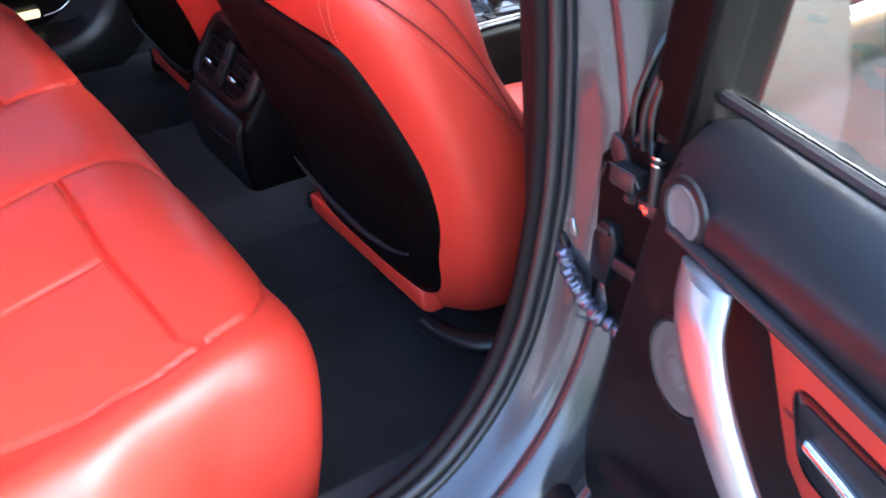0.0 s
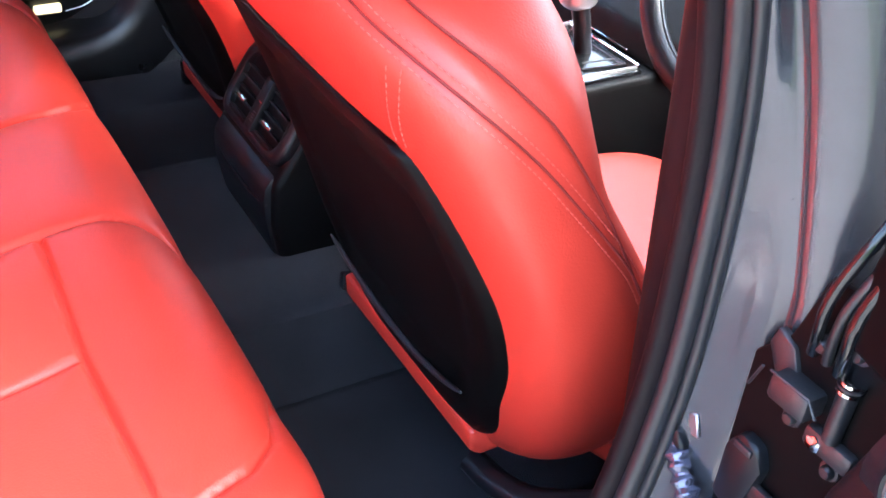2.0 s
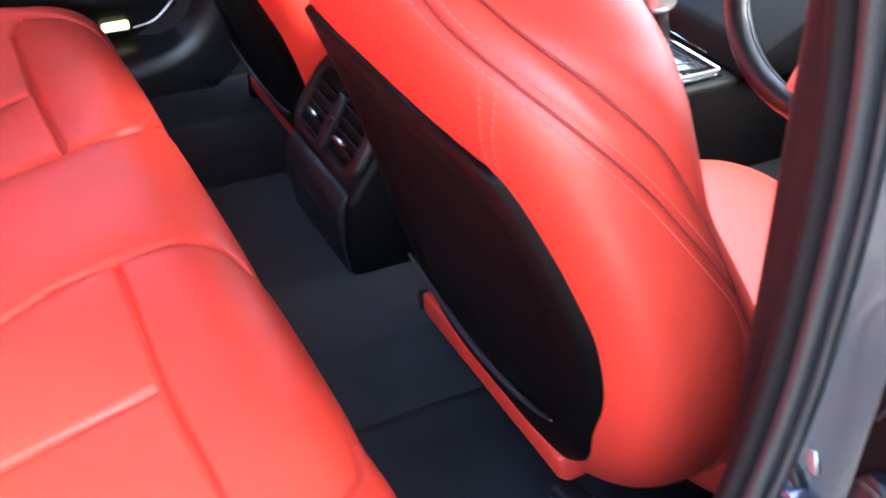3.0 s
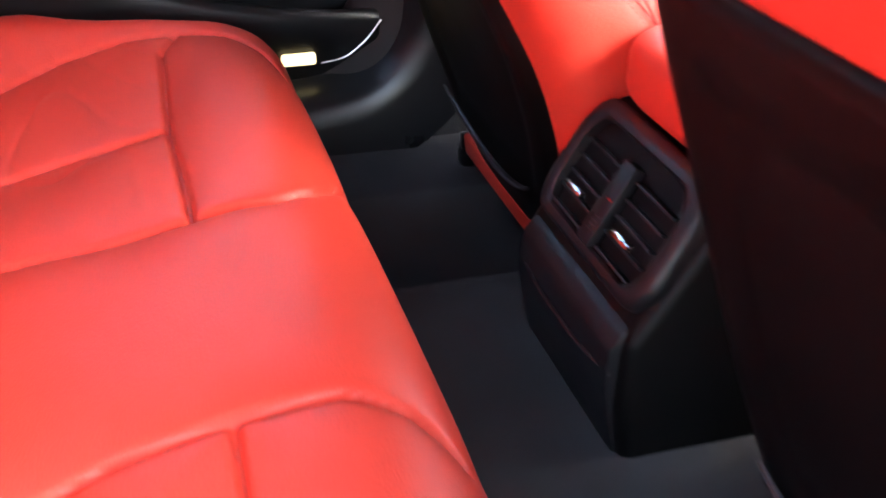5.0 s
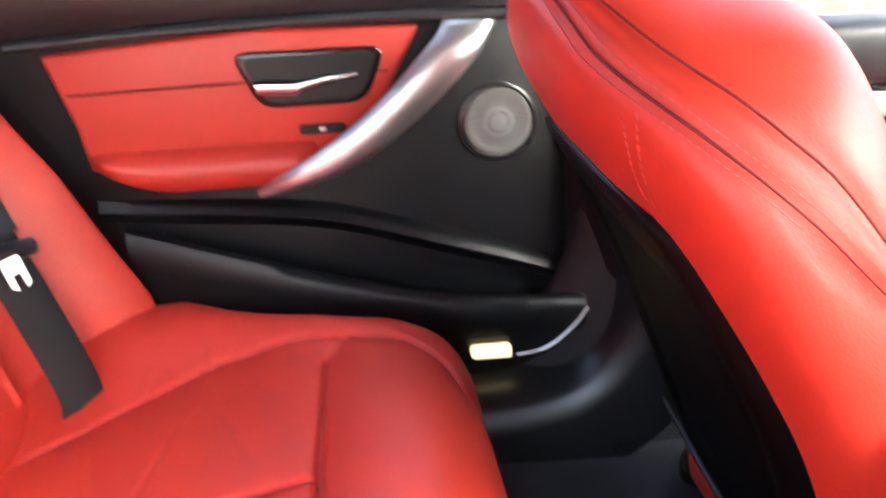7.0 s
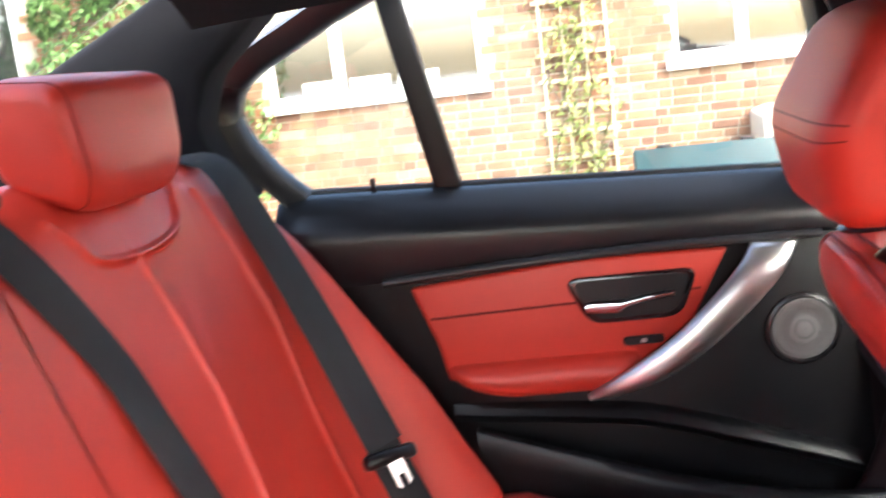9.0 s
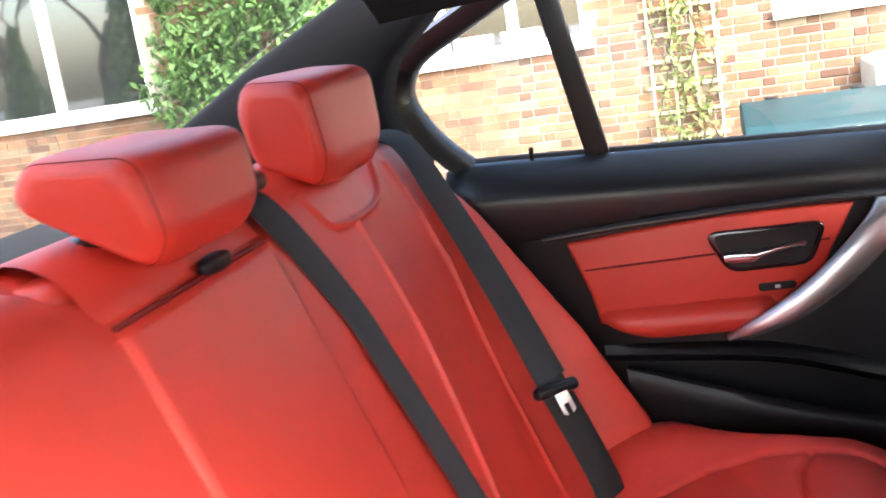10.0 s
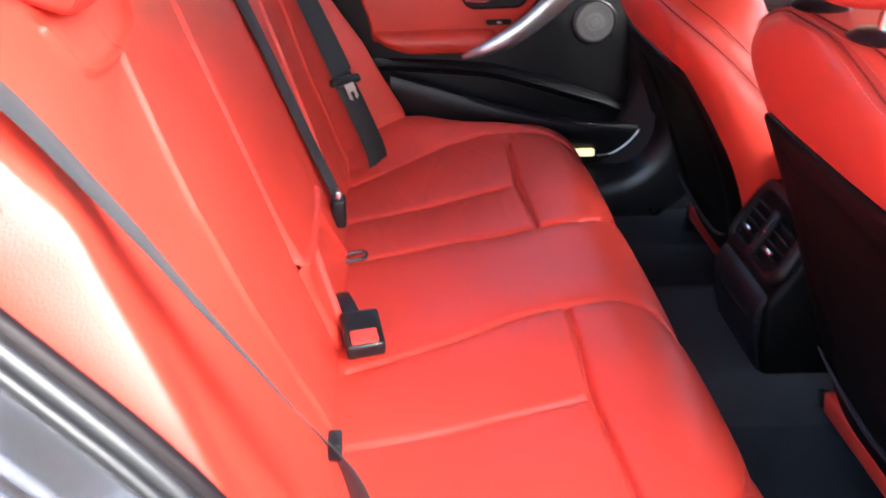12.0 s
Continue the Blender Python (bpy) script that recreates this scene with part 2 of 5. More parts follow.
def tube(path, radius, n=10, flat=1.0, up=(0, 0, 1), taper=None):
    """A round or flattened rod along a path; flat: its second width over its first."""
    p = [Vector(v) for v in path]
    rings = []
    for i, c in enumerate(p):
        d = (p[min(i + 1, len(p) - 1)] - p[max(i - 1, 0)]).normalized()
        side = d.cross(Vector(up))
        side = side.normalized() if side.length > 1e-6 else d.orthogonal().normalized()
        top = side.cross(d)
        r = radius * (taper(i / (len(p) - 1)) if taper else 1)
        rings.append([c + side * (r * math.cos(a)) + top * (r * flat * math.sin(a)) for a in np.linspace(0, 2 * math.pi, n, endpoint=False)])
    return loft(rings)


def ribbon(path, width, thick, across, across_end=None):
    """A flat strap along a path, its width along across, turning to across_end."""
    rings, w0 = [], Vector(across).normalized()
    w1 = Vector(across_end).normalized() if across_end else w0
    p = [Vector(v) for v in path]
    for i, c in enumerate(p):
        w = w0.lerp(w1, i / (len(p) - 1))
        d = (p[min(i + 1, len(p) - 1)] - p[max(i - 1, 0)]).normalized()
        s = (w - d * w.dot(d)).normalized() * (width / 2)
        t = s.cross(d).normalized() * (thick / 2)
        rings.append([c + s * 0.96 + t, c + s, c + s * 0.96 - t, c - s * 0.96 - t, c - s, c - s * 0.96 + t])
    return loft(rings)


def lathe(profile, n=32, axis=Matrix.Identity(4)):
    """A turned body: (radius, height) pairs round z, placed by a matrix."""
    rings = [[axis @ Vector((r * math.cos(a), r * math.sin(a), h)) for a in np.linspace(0, 2 * math.pi, n, endpoint=False)] for r, h in profile]
    return loft(rings)


def blob(centre, size, e=3.0, nu=40, nv=24, shape=None):
    """A rounded cushion-like body, a superellipsoid; shape moves its points."""
    def sp(v, k):
        return math.copysign(abs(v) ** k, v)
    rings = []
    for v in np.linspace(-math.pi / 2 + 0.02, math.pi / 2 - 0.02, nv):
        ring = []
        for u in np.linspace(0, 2 * math.pi, nu, endpoint=False):
            q = Vector((sp(math.cos(v), 2 / e) * sp(math.cos(u), 2 / e), sp(math.cos(v), 2 / e) * sp(math.sin(u), 2 / e), sp(math.sin(v), 2 / e)))
            if shape:
                q = shape(q)
            ring.append(Vector(centre) + Vector((q[0] * size[0], q[1] * size[1], q[2] * size[2])))
        rings.append(ring)
    return loft(rings)


def seam_dist(a, b, lines):
    """The distance of plane points (a, b) from the nearest of some polylines."""
    best = np.full(a.shape, 9.0)
    for line in lines:
        for (x0, y0), (x1, y1) in zip(line[:-1], line[1:]):
            dx, dy = x1 - x0, y1 - y0
            t = np.clip(((a - x0) * dx + (b - y0) * dy) / (dx * dx + dy * dy + 1e-12), 0, 1)
            best = np.minimum(best, np.hypot(a - x0 - t * dx, b - y0 - t * dy))
    return best


def padded(profile, ys, lines, extra=None, ns=110, groove=0.006, puff=0.010, wide=0.0035, soft=0.035, skirt=0.03):
    """Upholstery over a side profile (x, z), across ys, with sewn grooves along lines given in (arc length, y).
    extra(s, y, x, z) -> (dx, dy, dz) shapes it further."""
    c = spline(profile, ns)
    s = np.r_[0, np.cumsum(np.linalg.norm(np.diff(c, axis=0), axis=1))]
    t = np.gradient(c, s, axis=0)
    t /= np.linalg.norm(t, axis=1)[:, None]
    nx, nz = -t[:, 1], t[:, 0]
    S, Y = np.meshgrid(s, ys, indexing="ij")
    d = seam_dist(S, Y, lines) if lines else np.full(S.shape, 9.0)
    out = -groove * np.exp(-(d / wide) ** 2) - puff * np.exp(-(d / soft))
    X, Z = c[:, 0][:, None] + nx[:, None] * out, c[:, 1][:, None] + nz[:, None] * out
    Y2 = Y.copy()
    if extra:
        dx, dy, dz = extra(S, Y, X, Z)
        X, Y2, Z = X + dx, Y2 + dy, Z + dz
    verts = np.stack([X, Y2, Z], -1).reshape(-1, 3)
    a, b = S.shape
    idx = np.arange(a * b).reshape(a, b)
    faces = np.stack([idx[:-1, :-1], idx[:-1, 1:], idx[1:, 1:], idx[1:, :-1]], -1).reshape(-1, 4)
    me = bpy.data.meshes.new("pad")
    me.from_pydata(verts.tolist(), [], faces.tolist())
    return me, c, s


def on_profile(c, s, key, value):
    """Arc length at which a profile first reaches a value of x (0) or z (1)."""
    v = c[:, key]
    i = int(np.argmax((v[:-1] - value) * (v[1:] - value) <= 0))
    return float(s[i] + (s[i + 1] - s[i]) * (value - v[i]) / (v[i + 1] - v[i] + 1e-12))


# ---- car floor, sills, pillars, roof ----
def round_poly(pts, r, n=5):
    """A closed outline with its corners rounded by r."""
    out = []
    for i, p in enumerate(pts):
        p, a, b = Vector(p), Vector(pts[i - 1]), Vector(pts[(i + 1) % len(pts)])
        k = min(r, (a - p).length * 0.45, (b - p).length * 0.45)
        u, v = p + (a - p).normalized() * k, p + (b - p).normalized() * k
        for t in np.linspace(0, 1, n):
            out.append(tuple(u * (1 - t) ** 2 + p * (2 * t * (1 - t)) + v * t ** 2))
    return out


def smooth_step(v, lo, hi):
    t = np.clip((v - lo) / (hi - lo), 0, 1)
    return t * t * (3 - 2 * t)


FLOOR_Z, HUMP_Z = 0.36, 0.475


def make_floor():
    ys = np.linspace(-0.70, 0.70, 120)
    xs = np.linspace(0.30, 1.95, 120)
    verts, faces = [], []
    for x in xs:
        for y in ys:
            hump = 1 - smooth_step(abs(y), 0.190, 0.232)
            side = smooth_step(abs(y), 0.60, 0.68)
            z = FLOOR_Z + (HUMP_Z - FLOOR_Z) * hump + 0.05 * side
            z += 0.12 * (1 - smooth_step(x, 0.34, 0.52)) * (1 - hump)
            z += 0.30 * smooth_step(x, 1.62, 1.95)
            verts.append((x, y, z + 0.002 * noise.noise((x * 9, y * 9, 0))))
    n = len(ys)
    for i in range(len(xs) - 1):
        for j in range(n - 1):
            faces.append((i * n + j, i * n + j + 1, (i + 1) * n + j + 1, (i + 1) * n + j))
    fl = part("floor", mesh_of(verts, faces), CARPET)
    sol = fl.modifiers.new("thick", "SOLIDIFY")
    sol.thickness, sol.offset = 0.02, -1
    tagged(fl, "charcoal carpeted car floor with a raised centre tunnel", "floor", kind="structure")


make_floor()


def floor_mat(y0, y1):
    m = thing("floor_mat", "dark charcoal textile floor mat in the rear footwell", "floor mat", "rear floor mats", (0, 0, 0))
    bm = box((0.50, min(y0, y1), FLOOR_Z + 0.004), (0.90, max(y0, y1), FLOOR_Z + 0.014), 0.004, 2)
    part("mat_pad", bm, MATMAT, m)
    r = [(0.51, min(y0, y1) + 0.008), (0.89, min(y0, y1) + 0.008), (0.89, max(y0, y1) - 0.008), (0.51, max(y0, y1) - 0.008), (0.51, min(y0, y1) + 0.008)]
    part("edge_binding", tube([(a, b, FLOOR_Z + 0.013) for a, b in r], 0.004, 6), BLACK, m)
    return m


floor_mat(-0.59, -0.25)
floor_mat(0.25, 0.59)


def ring_sweep(path, profile, closed=False):
    """A strip that follows a path in the x-z plane; profile: (offset along the path's outer side, y)."""
    p = np.array(path, float)
    t = np.gradient(p, axis=0)
    t /= np.linalg.norm(t, axis=1)[:, None]
    nrm = np.stack([-t[:, 1], t[:, 0]], -1)
    rings = [[(c[0] + n[0] * o, y, c[1] + n[1] * o) for o, y in profile] for c, n in zip(p, nrm)]
    return loft(rings, close=closed, cap=closed)


# The right rear door opening: up the wheel arch, along the sill, up the B-pillar and back under the roof.
OPENING_L = spline([(-0.16, 1.13), (-0.02, 0.90), (0.12, 0.66), (0.25, 0.53), (0.42, 0.492), (0.58, 0.510), (0.665, 0.565), (0.722, 0.66), (0.748, 0.80), (0.748, 0.93), (0.735, 1.05), (0.70, 1.18), (0.66, 1.28)], 90)
OPENING_R = spline([(-0.15, 1.10), (-0.038, 0.975), (0.056, 0.866), (0.125, 0.765), (0.195, 0.64), (0.29, 0.535), (0.42, 0.492), (0.58, 0.510), (0.665, 0.565), (0.722, 0.66), (0.748, 0.80), (0.748, 0.93), (0.735, 1.05), (0.70, 1.18), (0.66, 1.28)], 90)


def pillar_and_sill(side, opening, name, label):
    """The painted body side round a rear door: trim, seal, painted flange and outer sill. side: -1 right, +1 left."""
    t = thing(name, label, "car body", kind="structure")
    s = side
    # Outward of the opening is the side away from the seats: negative offset here.
    k = -1.0
    prof = lambda rows: [(k * o, s * y) for o, y in rows]
    trim = ring_sweep(opening, prof([(0.13 if s < 0 else 0.10, 0.668 if s < 0 else 0.681), (0.07, 0.696), (0.026, 0.720), (0.008, 0.732), (0.001, 0.739), (0.0, 0.744), (0.003, 0.749), (0.010, 0.752), (0.020, 0.753)]), False)
    part("inner_trim", trim, PILLAR, t, "dark plastic pillar and sill trim", smooth=60)
    seal = [(0.015 + 0.008 * math.cos(a), 0.757 + 0.008 * math.sin(a)) for a in np.linspace(0, 2 * math.pi, 12, endpoint=False)]
    part("door_seal", ring_sweep(opening, prof(seal), True), RUBBER, t, "black rubber door seal", smooth=60)
    lip = [(0.023 + 0.005 * math.cos(a), 0.7655 + 0.005 * math.sin(a)) for a in np.linspace(0, 2 * math.pi, 10, endpoint=False)]
    part("seal_lip", ring_sweep(opening, prof(lip), True), RUBBER, t, smooth=60)
    flange = ring_sweep(opening, prof([(0.024, 0.762), (0.027, 0.769), (0.030, 0.776), (0.034, 0.789), (0.038, 0.802), (0.0405, 0.8075), (0.0435, 0.8105), (0.0440, 0.813), (0.0405, 0.8160), (0.0375, 0.8200), (0.0372, 0.824), (0.0395, 0.830), (0.0435, 0.837), (0.049, 0.844), (0.056, 0.851), (0.065, 0.857), (0.077, 0.8625), (0.085, 0.867), (0.087, 0.871), (0.085, 0.876), (0.092, 0.884), (0.13, 0.897), (0.16, 0.902), (0.24, 0.905)]), False)
    # the painted column leans inward above the waist
    for v in flange.vertices:
        lean = 0.20 * max(0.0, v.co.z - 0.92) * min(1.0, max(0.0, (abs(v.co.y) - 0.772) / 0.035))
        v.co.y -= s * lean
    part("painted_flange", flange, PAINT, t, "grey metallic painted door aperture", smooth=180)
    return t


pillar_and_sill(-1, OPENING_R, "wall_right", "grey metallic door aperture with dark trim and rubber seals")
pillar_and_sill(1, OPENING_L, "wall_left", "dark trimmed body side behind the closed rear door")

# Body panels that close the car below, in front and behind.
def body_panel(name, bm, material, label):
    return tagged(part(name, bm, material), label, "car body", kind="structure")


body_panel("underbody", box((-0.9, -0.80, 0.22), (2.3, 0.80, 0.30), 0.02), BLACK, "black underbody panel of the car")
for sgn in (-1, 1):
    lo, hi = sorted((sgn * 0.675, sgn * 0.76))
    body_panel("wall_side", box((0.0, lo, 0.28), (1.95, hi, 0.47), 0.01), CARPET, "dark carpeted inner sill")
body_panel("wall_rear", box((-0.62, -0.70, 0.30), (-0.58, 0.70, 1.06), 0.01), LINING, "dark bulkhead behind the rear seats")
body_panel("wall_front", box((1.98, -0.72, 0.30), (2.02, 0.72, 0.98), 0.01), BLACK, "dark bulkhead behind the dashboard")


def roof():
    xs, ys = np.linspace(-0.04, 1.25, 40), np.linspace(-0.62, 0.62, 30)
    verts, faces = [], []
    for off in (0.0, 0.045):
        for x in xs:
            for y in ys:
                u = (x - 0.5) / 0.95
                z = 1.385 - 0.055 * u * u - 0.10 * (abs(y) / 0.62) ** 4 + off
                verts.append((x, y, z))
    a, b = len(xs), len(ys)
    for layer in (0, 1):
        for i in range(a - 1):
            for j in range(b - 1):
                o = layer * a * b
                faces.append((o + i * b + j, o + i * b + j + 1, o + (i + 1) * b + j + 1, o + (i + 1) * b + j))
    c = part("ceiling", mesh_of(verts, faces), LINING, smooth=180)
    tagged(c, "dark anthracite car headlining", "ceiling", kind="structure")


roof()


# ---- rear bench ----
BY = -0.018
ARM_Y = 0.030


def to_arc(profile, key, lines, ns=110):
    c = spline(profile, ns)
    s = np.r_[0, np.cumsum(np.linalg.norm(np.diff(c, axis=0), axis=1))]
    return [[(on_profile(c, s, key, a), b) for a, b in line] for line in lines], c, s


def mirrored(lines):
    return [[(a, b) for a, b in line] for line in lines] + [[(a, -b) for a, b in line] for line in lines]


CUSHION = [(0.05, 0.560), (0.13, 0.576), (0.25, 0.606), (0.36, 0.634), (0.434, 0.650), (0.49, 0.658), (0.533, 0.654), (0.567, 0.634), (0.583, 0.60), (0.584, 0.55), (0.574, 0.48), (0.560, 0.40)]
BACK = [(0.175, 0.50), (0.150, 0.545), (0.128, 0.60), (0.090, 0.70), (0.054, 0.80), (0.018, 0.90), (-0.018, 1.00), (-0.040, 1.06), (-0.058, 1.100), (-0.080, 1.125), (-0.115, 1.135), (-0.16, 1.12), (-0.19, 1.07)]


def rear_bench():
    b = thing("rear_bench_seat", "bright red leather three-place rear bench with sewn panels", "car seat", at=(0, BY, 0))
    # cushion
    seams = mirrored([
        [(0.15, 0.165), (0.287, 0.150), (0.364, 0.131), (0.436, 0.128), (0.505, 0.130), (0.545, 0.150), (0.572, 0.185)],
        [(0.436, 0.129), (0.431, 0.331), (0.438, 0.530), (0.462, 0.566)],
        [(0.431, 0.331), (0.306, 0.334), (0.14, 0.330)],
        [(0.147, 0.500), (0.246, 0.548), (0.325, 0.574), (0.402, 0.580), (0.465, 0.566), (0.519, 0.546), (0.555, 0.510), (0.574, 0.46)],
    ])
    lines, c, s = to_arc(CUSHION, 0, seams)
    ys = np.linspace(-0.725, 0.725, 330)

    def shape(S, Y, X, Z):
        a = np.abs(Y)
        edge = np.clip((a - 0.50) / 0.19, 0, 1.2)
        front = smooth_step(X, 0.20, 0.56)
        dx = -0.085 * edge ** 2.6 * front
        dz = -0.010 * np.exp(-((a - 0.34) / 0.11) ** 2) * smooth_step(X, 0.10, 0.3) * (1 - smooth_step(X, 0.40, 0.5))
        dz += 0.012 * np.exp(-((a - 0.62) / 0.05) ** 2) * (1 - smooth_step(X, 0.44, 0.55))
        nose = smooth_step(X, 0.30, 0.50)
        dz += 0.045 * smooth_step(a, 0.56, 0.69) * (1 - smooth_step(X, 0.22, 0.46))
        start, wide = 0.635 - 0.062 * nose, 0.100 + 0.020 * nose
        low = np.where(Y > 0, 0.10 + 0.90 * nose, 1.0)
        dz += -0.17 * low * np.clip((a - start) / wide, 0, 1.15) ** 2.2
        tuck = 0.685 - 0.055 * nose
        dy = -np.sign(Y) * (0.004 + 0.040 * nose) * np.clip((a - tuck) / 0.06, 0, 1.3) ** 1.5
        wr = np.vectorize(lambda p, q: noise.noise((p * 14, q * 9, 2.0)))(X, Y)
        dz += 0.0016 * wr
        fold = np.vectorize(lambda p, q: noise.noise((p * 15, q * 7, 4.0)))(X + 0.25 * Y, Y)
        dz -= 0.0014 * np.clip(1 - np.abs(fold) * 5, 0, 1) ** 2 * smooth_step(Y, 0.10, 0.2) * (1 - smooth_step(X, 0.36, 0.46))
        return dx, dy, dz

    me, _, _ = padded(CUSHION, ys, lines, shape, ns=340, groove=0.0075, puff=0.0065, wide=0.0034, soft=0.024)
    part("seat_cushion", me, LEATHER, b, smooth=180)
    # outer stretches of the backrest, and the panel between them
    bl = mirrored([
        [(1.052, 0.378), (0.978, 0.390), (0.90, 0.396), (0.79, 0.376), (0.65, 0.330), (0.584, 0.319)],
        [(1.09, 0.580), (1.02, 0.600), (0.94, 0.610), (0.83, 0.590), (0.60, 0.570)],
        [(1.100, 0.270), (1.085, 0.285), (1.058, 0.315), (1.050, 0.40), (1.058, 0.485), (1.085, 0.515), (1.10, 0.53)],
    ])
    bl = [[tuple(q) for q in spline(line, 40)] if len(line) == 7 else line for line in bl]
    bl = [line for line in bl if not (line[0] == (1.09, -0.580))]
    lines, c, s = to_arc(BACK, 1, bl)

    def bshape(S, Y, X, Z):
        a = np.abs(Y)
        w = np.where(Y > 0, 0.722, 0.665 + 0.06 * smooth_step(1.0 - Z, -0.12, 0.25))
        dy = np.sign(Y) * (w - 0.725) * np.clip((a - 0.45) / 0.275, 0, 1)
        amp = np.interp(Z, [0.55, 0.66, 0.86, 1.02, 1.09, 1.14], [0.13, 0.145, 0.105, 0.035, 0.008, 0.0])
        high = np.interp(Z, [0.55, 0.66, 0.80, 0.92, 1.035, 1.09, 1.14], [0.13, 0.145, 0.118, 0.078, 0.040, 0.026, 0.010])
        amp = np.where(Y > 0, high, amp)
        amp = np.where(Y < 0, amp * 0.22, amp)
        dx = amp * smooth_step(a, 0.595, 0.695) - 0.15 * np.clip((a - 0.690) / 0.035, 0, 1) ** 2.0
        dz = np.where(Y > 0, -0.030, -0.055) * np.clip((a - 0.50) / 0.19, 0, 1) ** 2 * smooth_step(Z, 0.98, 1.12)
        dz = dz - 0.02 * np.exp(-((np.abs(Y - ARM_Y) - 0.14) / 0.05) ** 2) * smooth_step(Z, 1.06, 1.13)
        wr = np.vectorize(lambda p, q: noise.noise((p * 11, q * 13, 5.0)))(Z, Y)
        fold = np.vectorize(lambda p, q: noise.noise((p * 4, q * 9, 9.0)))(Z + 0.5 * Y, Y)
        crease = np.clip(1 - np.abs(fold) * 4, 0, 1) * smooth_step(Y, 0.15, 0.25) * (1 - smooth_step(Z, 0.95, 1.05))
        return dx + 0.0018 * wr - 0.0014 * crease, dy, dz

    for lo, hi in ((-0.725, -0.110), (0.170, 0.725)):
        ys = np.linspace(lo, hi, 290)
        me, _, _ = padded(BACK, ys, lines, bshape, ns=300, groove=0.0048, puff=0.006, wide=0.0034, soft=0.028)
        part("backrest", me, LEATHER, b, smooth=180)

    def mshape(S, Y, X, Z):
        edge = np.clip((np.abs(Y - ARM_Y) - 0.128) / 0.015, 0, 1) * (1 - smooth_step(Z, 1.068, 1.079))
        return 0.004 - 0.012 * edge ** 2 - 0.013 * smooth_step(Z, 1.074, 1.082), 0 * Y, 0 * Z

    mid, _, _ = to_arc(BACK, 1, [[(0.700, ARM_Y - 0.144), (0.690, ARM_Y - 0.06), (0.690, ARM_Y + 0.06), (0.700, ARM_Y + 0.144)], [(0.69, ARM_Y - 0.06), (0.60, ARM_Y - 0.11)], [(0.69, ARM_Y + 0.06), (0.60, ARM_Y + 0.11)]])
    me, _, _ = padded(BACK, np.linspace(ARM_Y - 0.144, ARM_Y + 0.144, 110), mid, mshape, ns=220)
    part("centre_armrest", me, LEATHER, b, "folded red leather centre armrest", smooth=180)
    core = [(x - 0.026, z - 0.008) for x, z in BACK]
    me, _, _ = padded(core, np.linspace(-0.66, 0.66, 20), [], None, ns=40)
    part("seat_core", me, LEATHER, b, smooth=180)
    part("armrest_gap", tube([(-0.050, ARM_Y - 0.136, 1.080), (-0.050, ARM_Y + 0.136, 1.080)], 0.0026, 6), STITCH, b)
    part("bight_filler", box((0.05, -0.30, 0.50), (0.116, 0.30, 0.602), 0.008), LEATHER, b)
    part("upper_panel", box((-0.135, ARM_Y - 0.160, 1.058), (-0.078, ARM_Y + 0.160, 1.120), 0.012, 3), LEATHER, b)
    part("pull_tab", blob((-0.050, 0.060, 1.086), (0.009, 0.026, 0.008), 3.0, 20, 12), BLACK, b, "black fabric armrest pull tab")
    # headrests
    def head(y, zc, w, h, d, low, rise):
        side = round_poly([(0.66 * d, -h), (0.98 * d, -0.45 * h), (0.84 * d, 0.90 * h), (-0.72 * d, h), (-0.98 * d, 0.55 * h), (-0.86 * d, -h + rise)], 0.022, 7)
        cx, cz = 0.0, 0.1 * h
        rings, cx0 = [], -0.017 - d
        for v in np.sin(np.linspace(-math.pi / 2, math.pi / 2, 61)):
            k = max(0.0, 1 - abs(v) ** 7) ** (1 / 2.3)
            k = 0.62 + 0.38 * k
            ring = []
            for px, pz in side:
                t = (pz + h) / (2 * h)
                bulge = 1 + 0.05 * (1 - v * v)
                ring.append((cx0 + cx + (px - cx) * k * bulge, y + v * w * (0.86 + 0.14 * min(1, 1.5 * t)) * (0.97 + 0.03 * k), zc + cz + (pz - cz) * k))
            rings.append(ring)
        hr = part("headrest", loft(rings), LEATHER, b, smooth=180)
        for ring in (rings[9], rings[-10]):
            mid_ = Vector((cx0, y, zc))
            line = [Vector(q) + (Vector(q) - mid_).normalized() * 0.0002 for q in ring[2:26]]
            part("seam", tube(line, 0.0006, 6), STITCH, hr)
        for e in (-1, 1):
            part("post", tube([(cx0 - 0.020, y + e * 0.058, zc - h * 0.3), (cx0 - 0.026, y + e * 0.058, low)], 0.006, 12), CHROME, hr, "chrome headrest post")
            part("post_sleeve", lathe([(0.006, 0), (0.017, 0.001), (0.019, 0.007), (0.012, 0.012), (0.006, 0.012)], 20, pose(cx0 - 0.026, y + e * 0.058, low)), SATIN, hr, "black plastic post sleeve")
        return hr

    head(0.404, 1.164, 0.124, 0.066, 0.049, 1.09, 0.032)
    head(-0.390, 1.164, 0.126, 0.066, 0.054, 1.09, 0.035)
    head(0.032, 1.153, 0.104, 0.050, 0.064, 1.124, 0.060)
    return b


rear_bench()


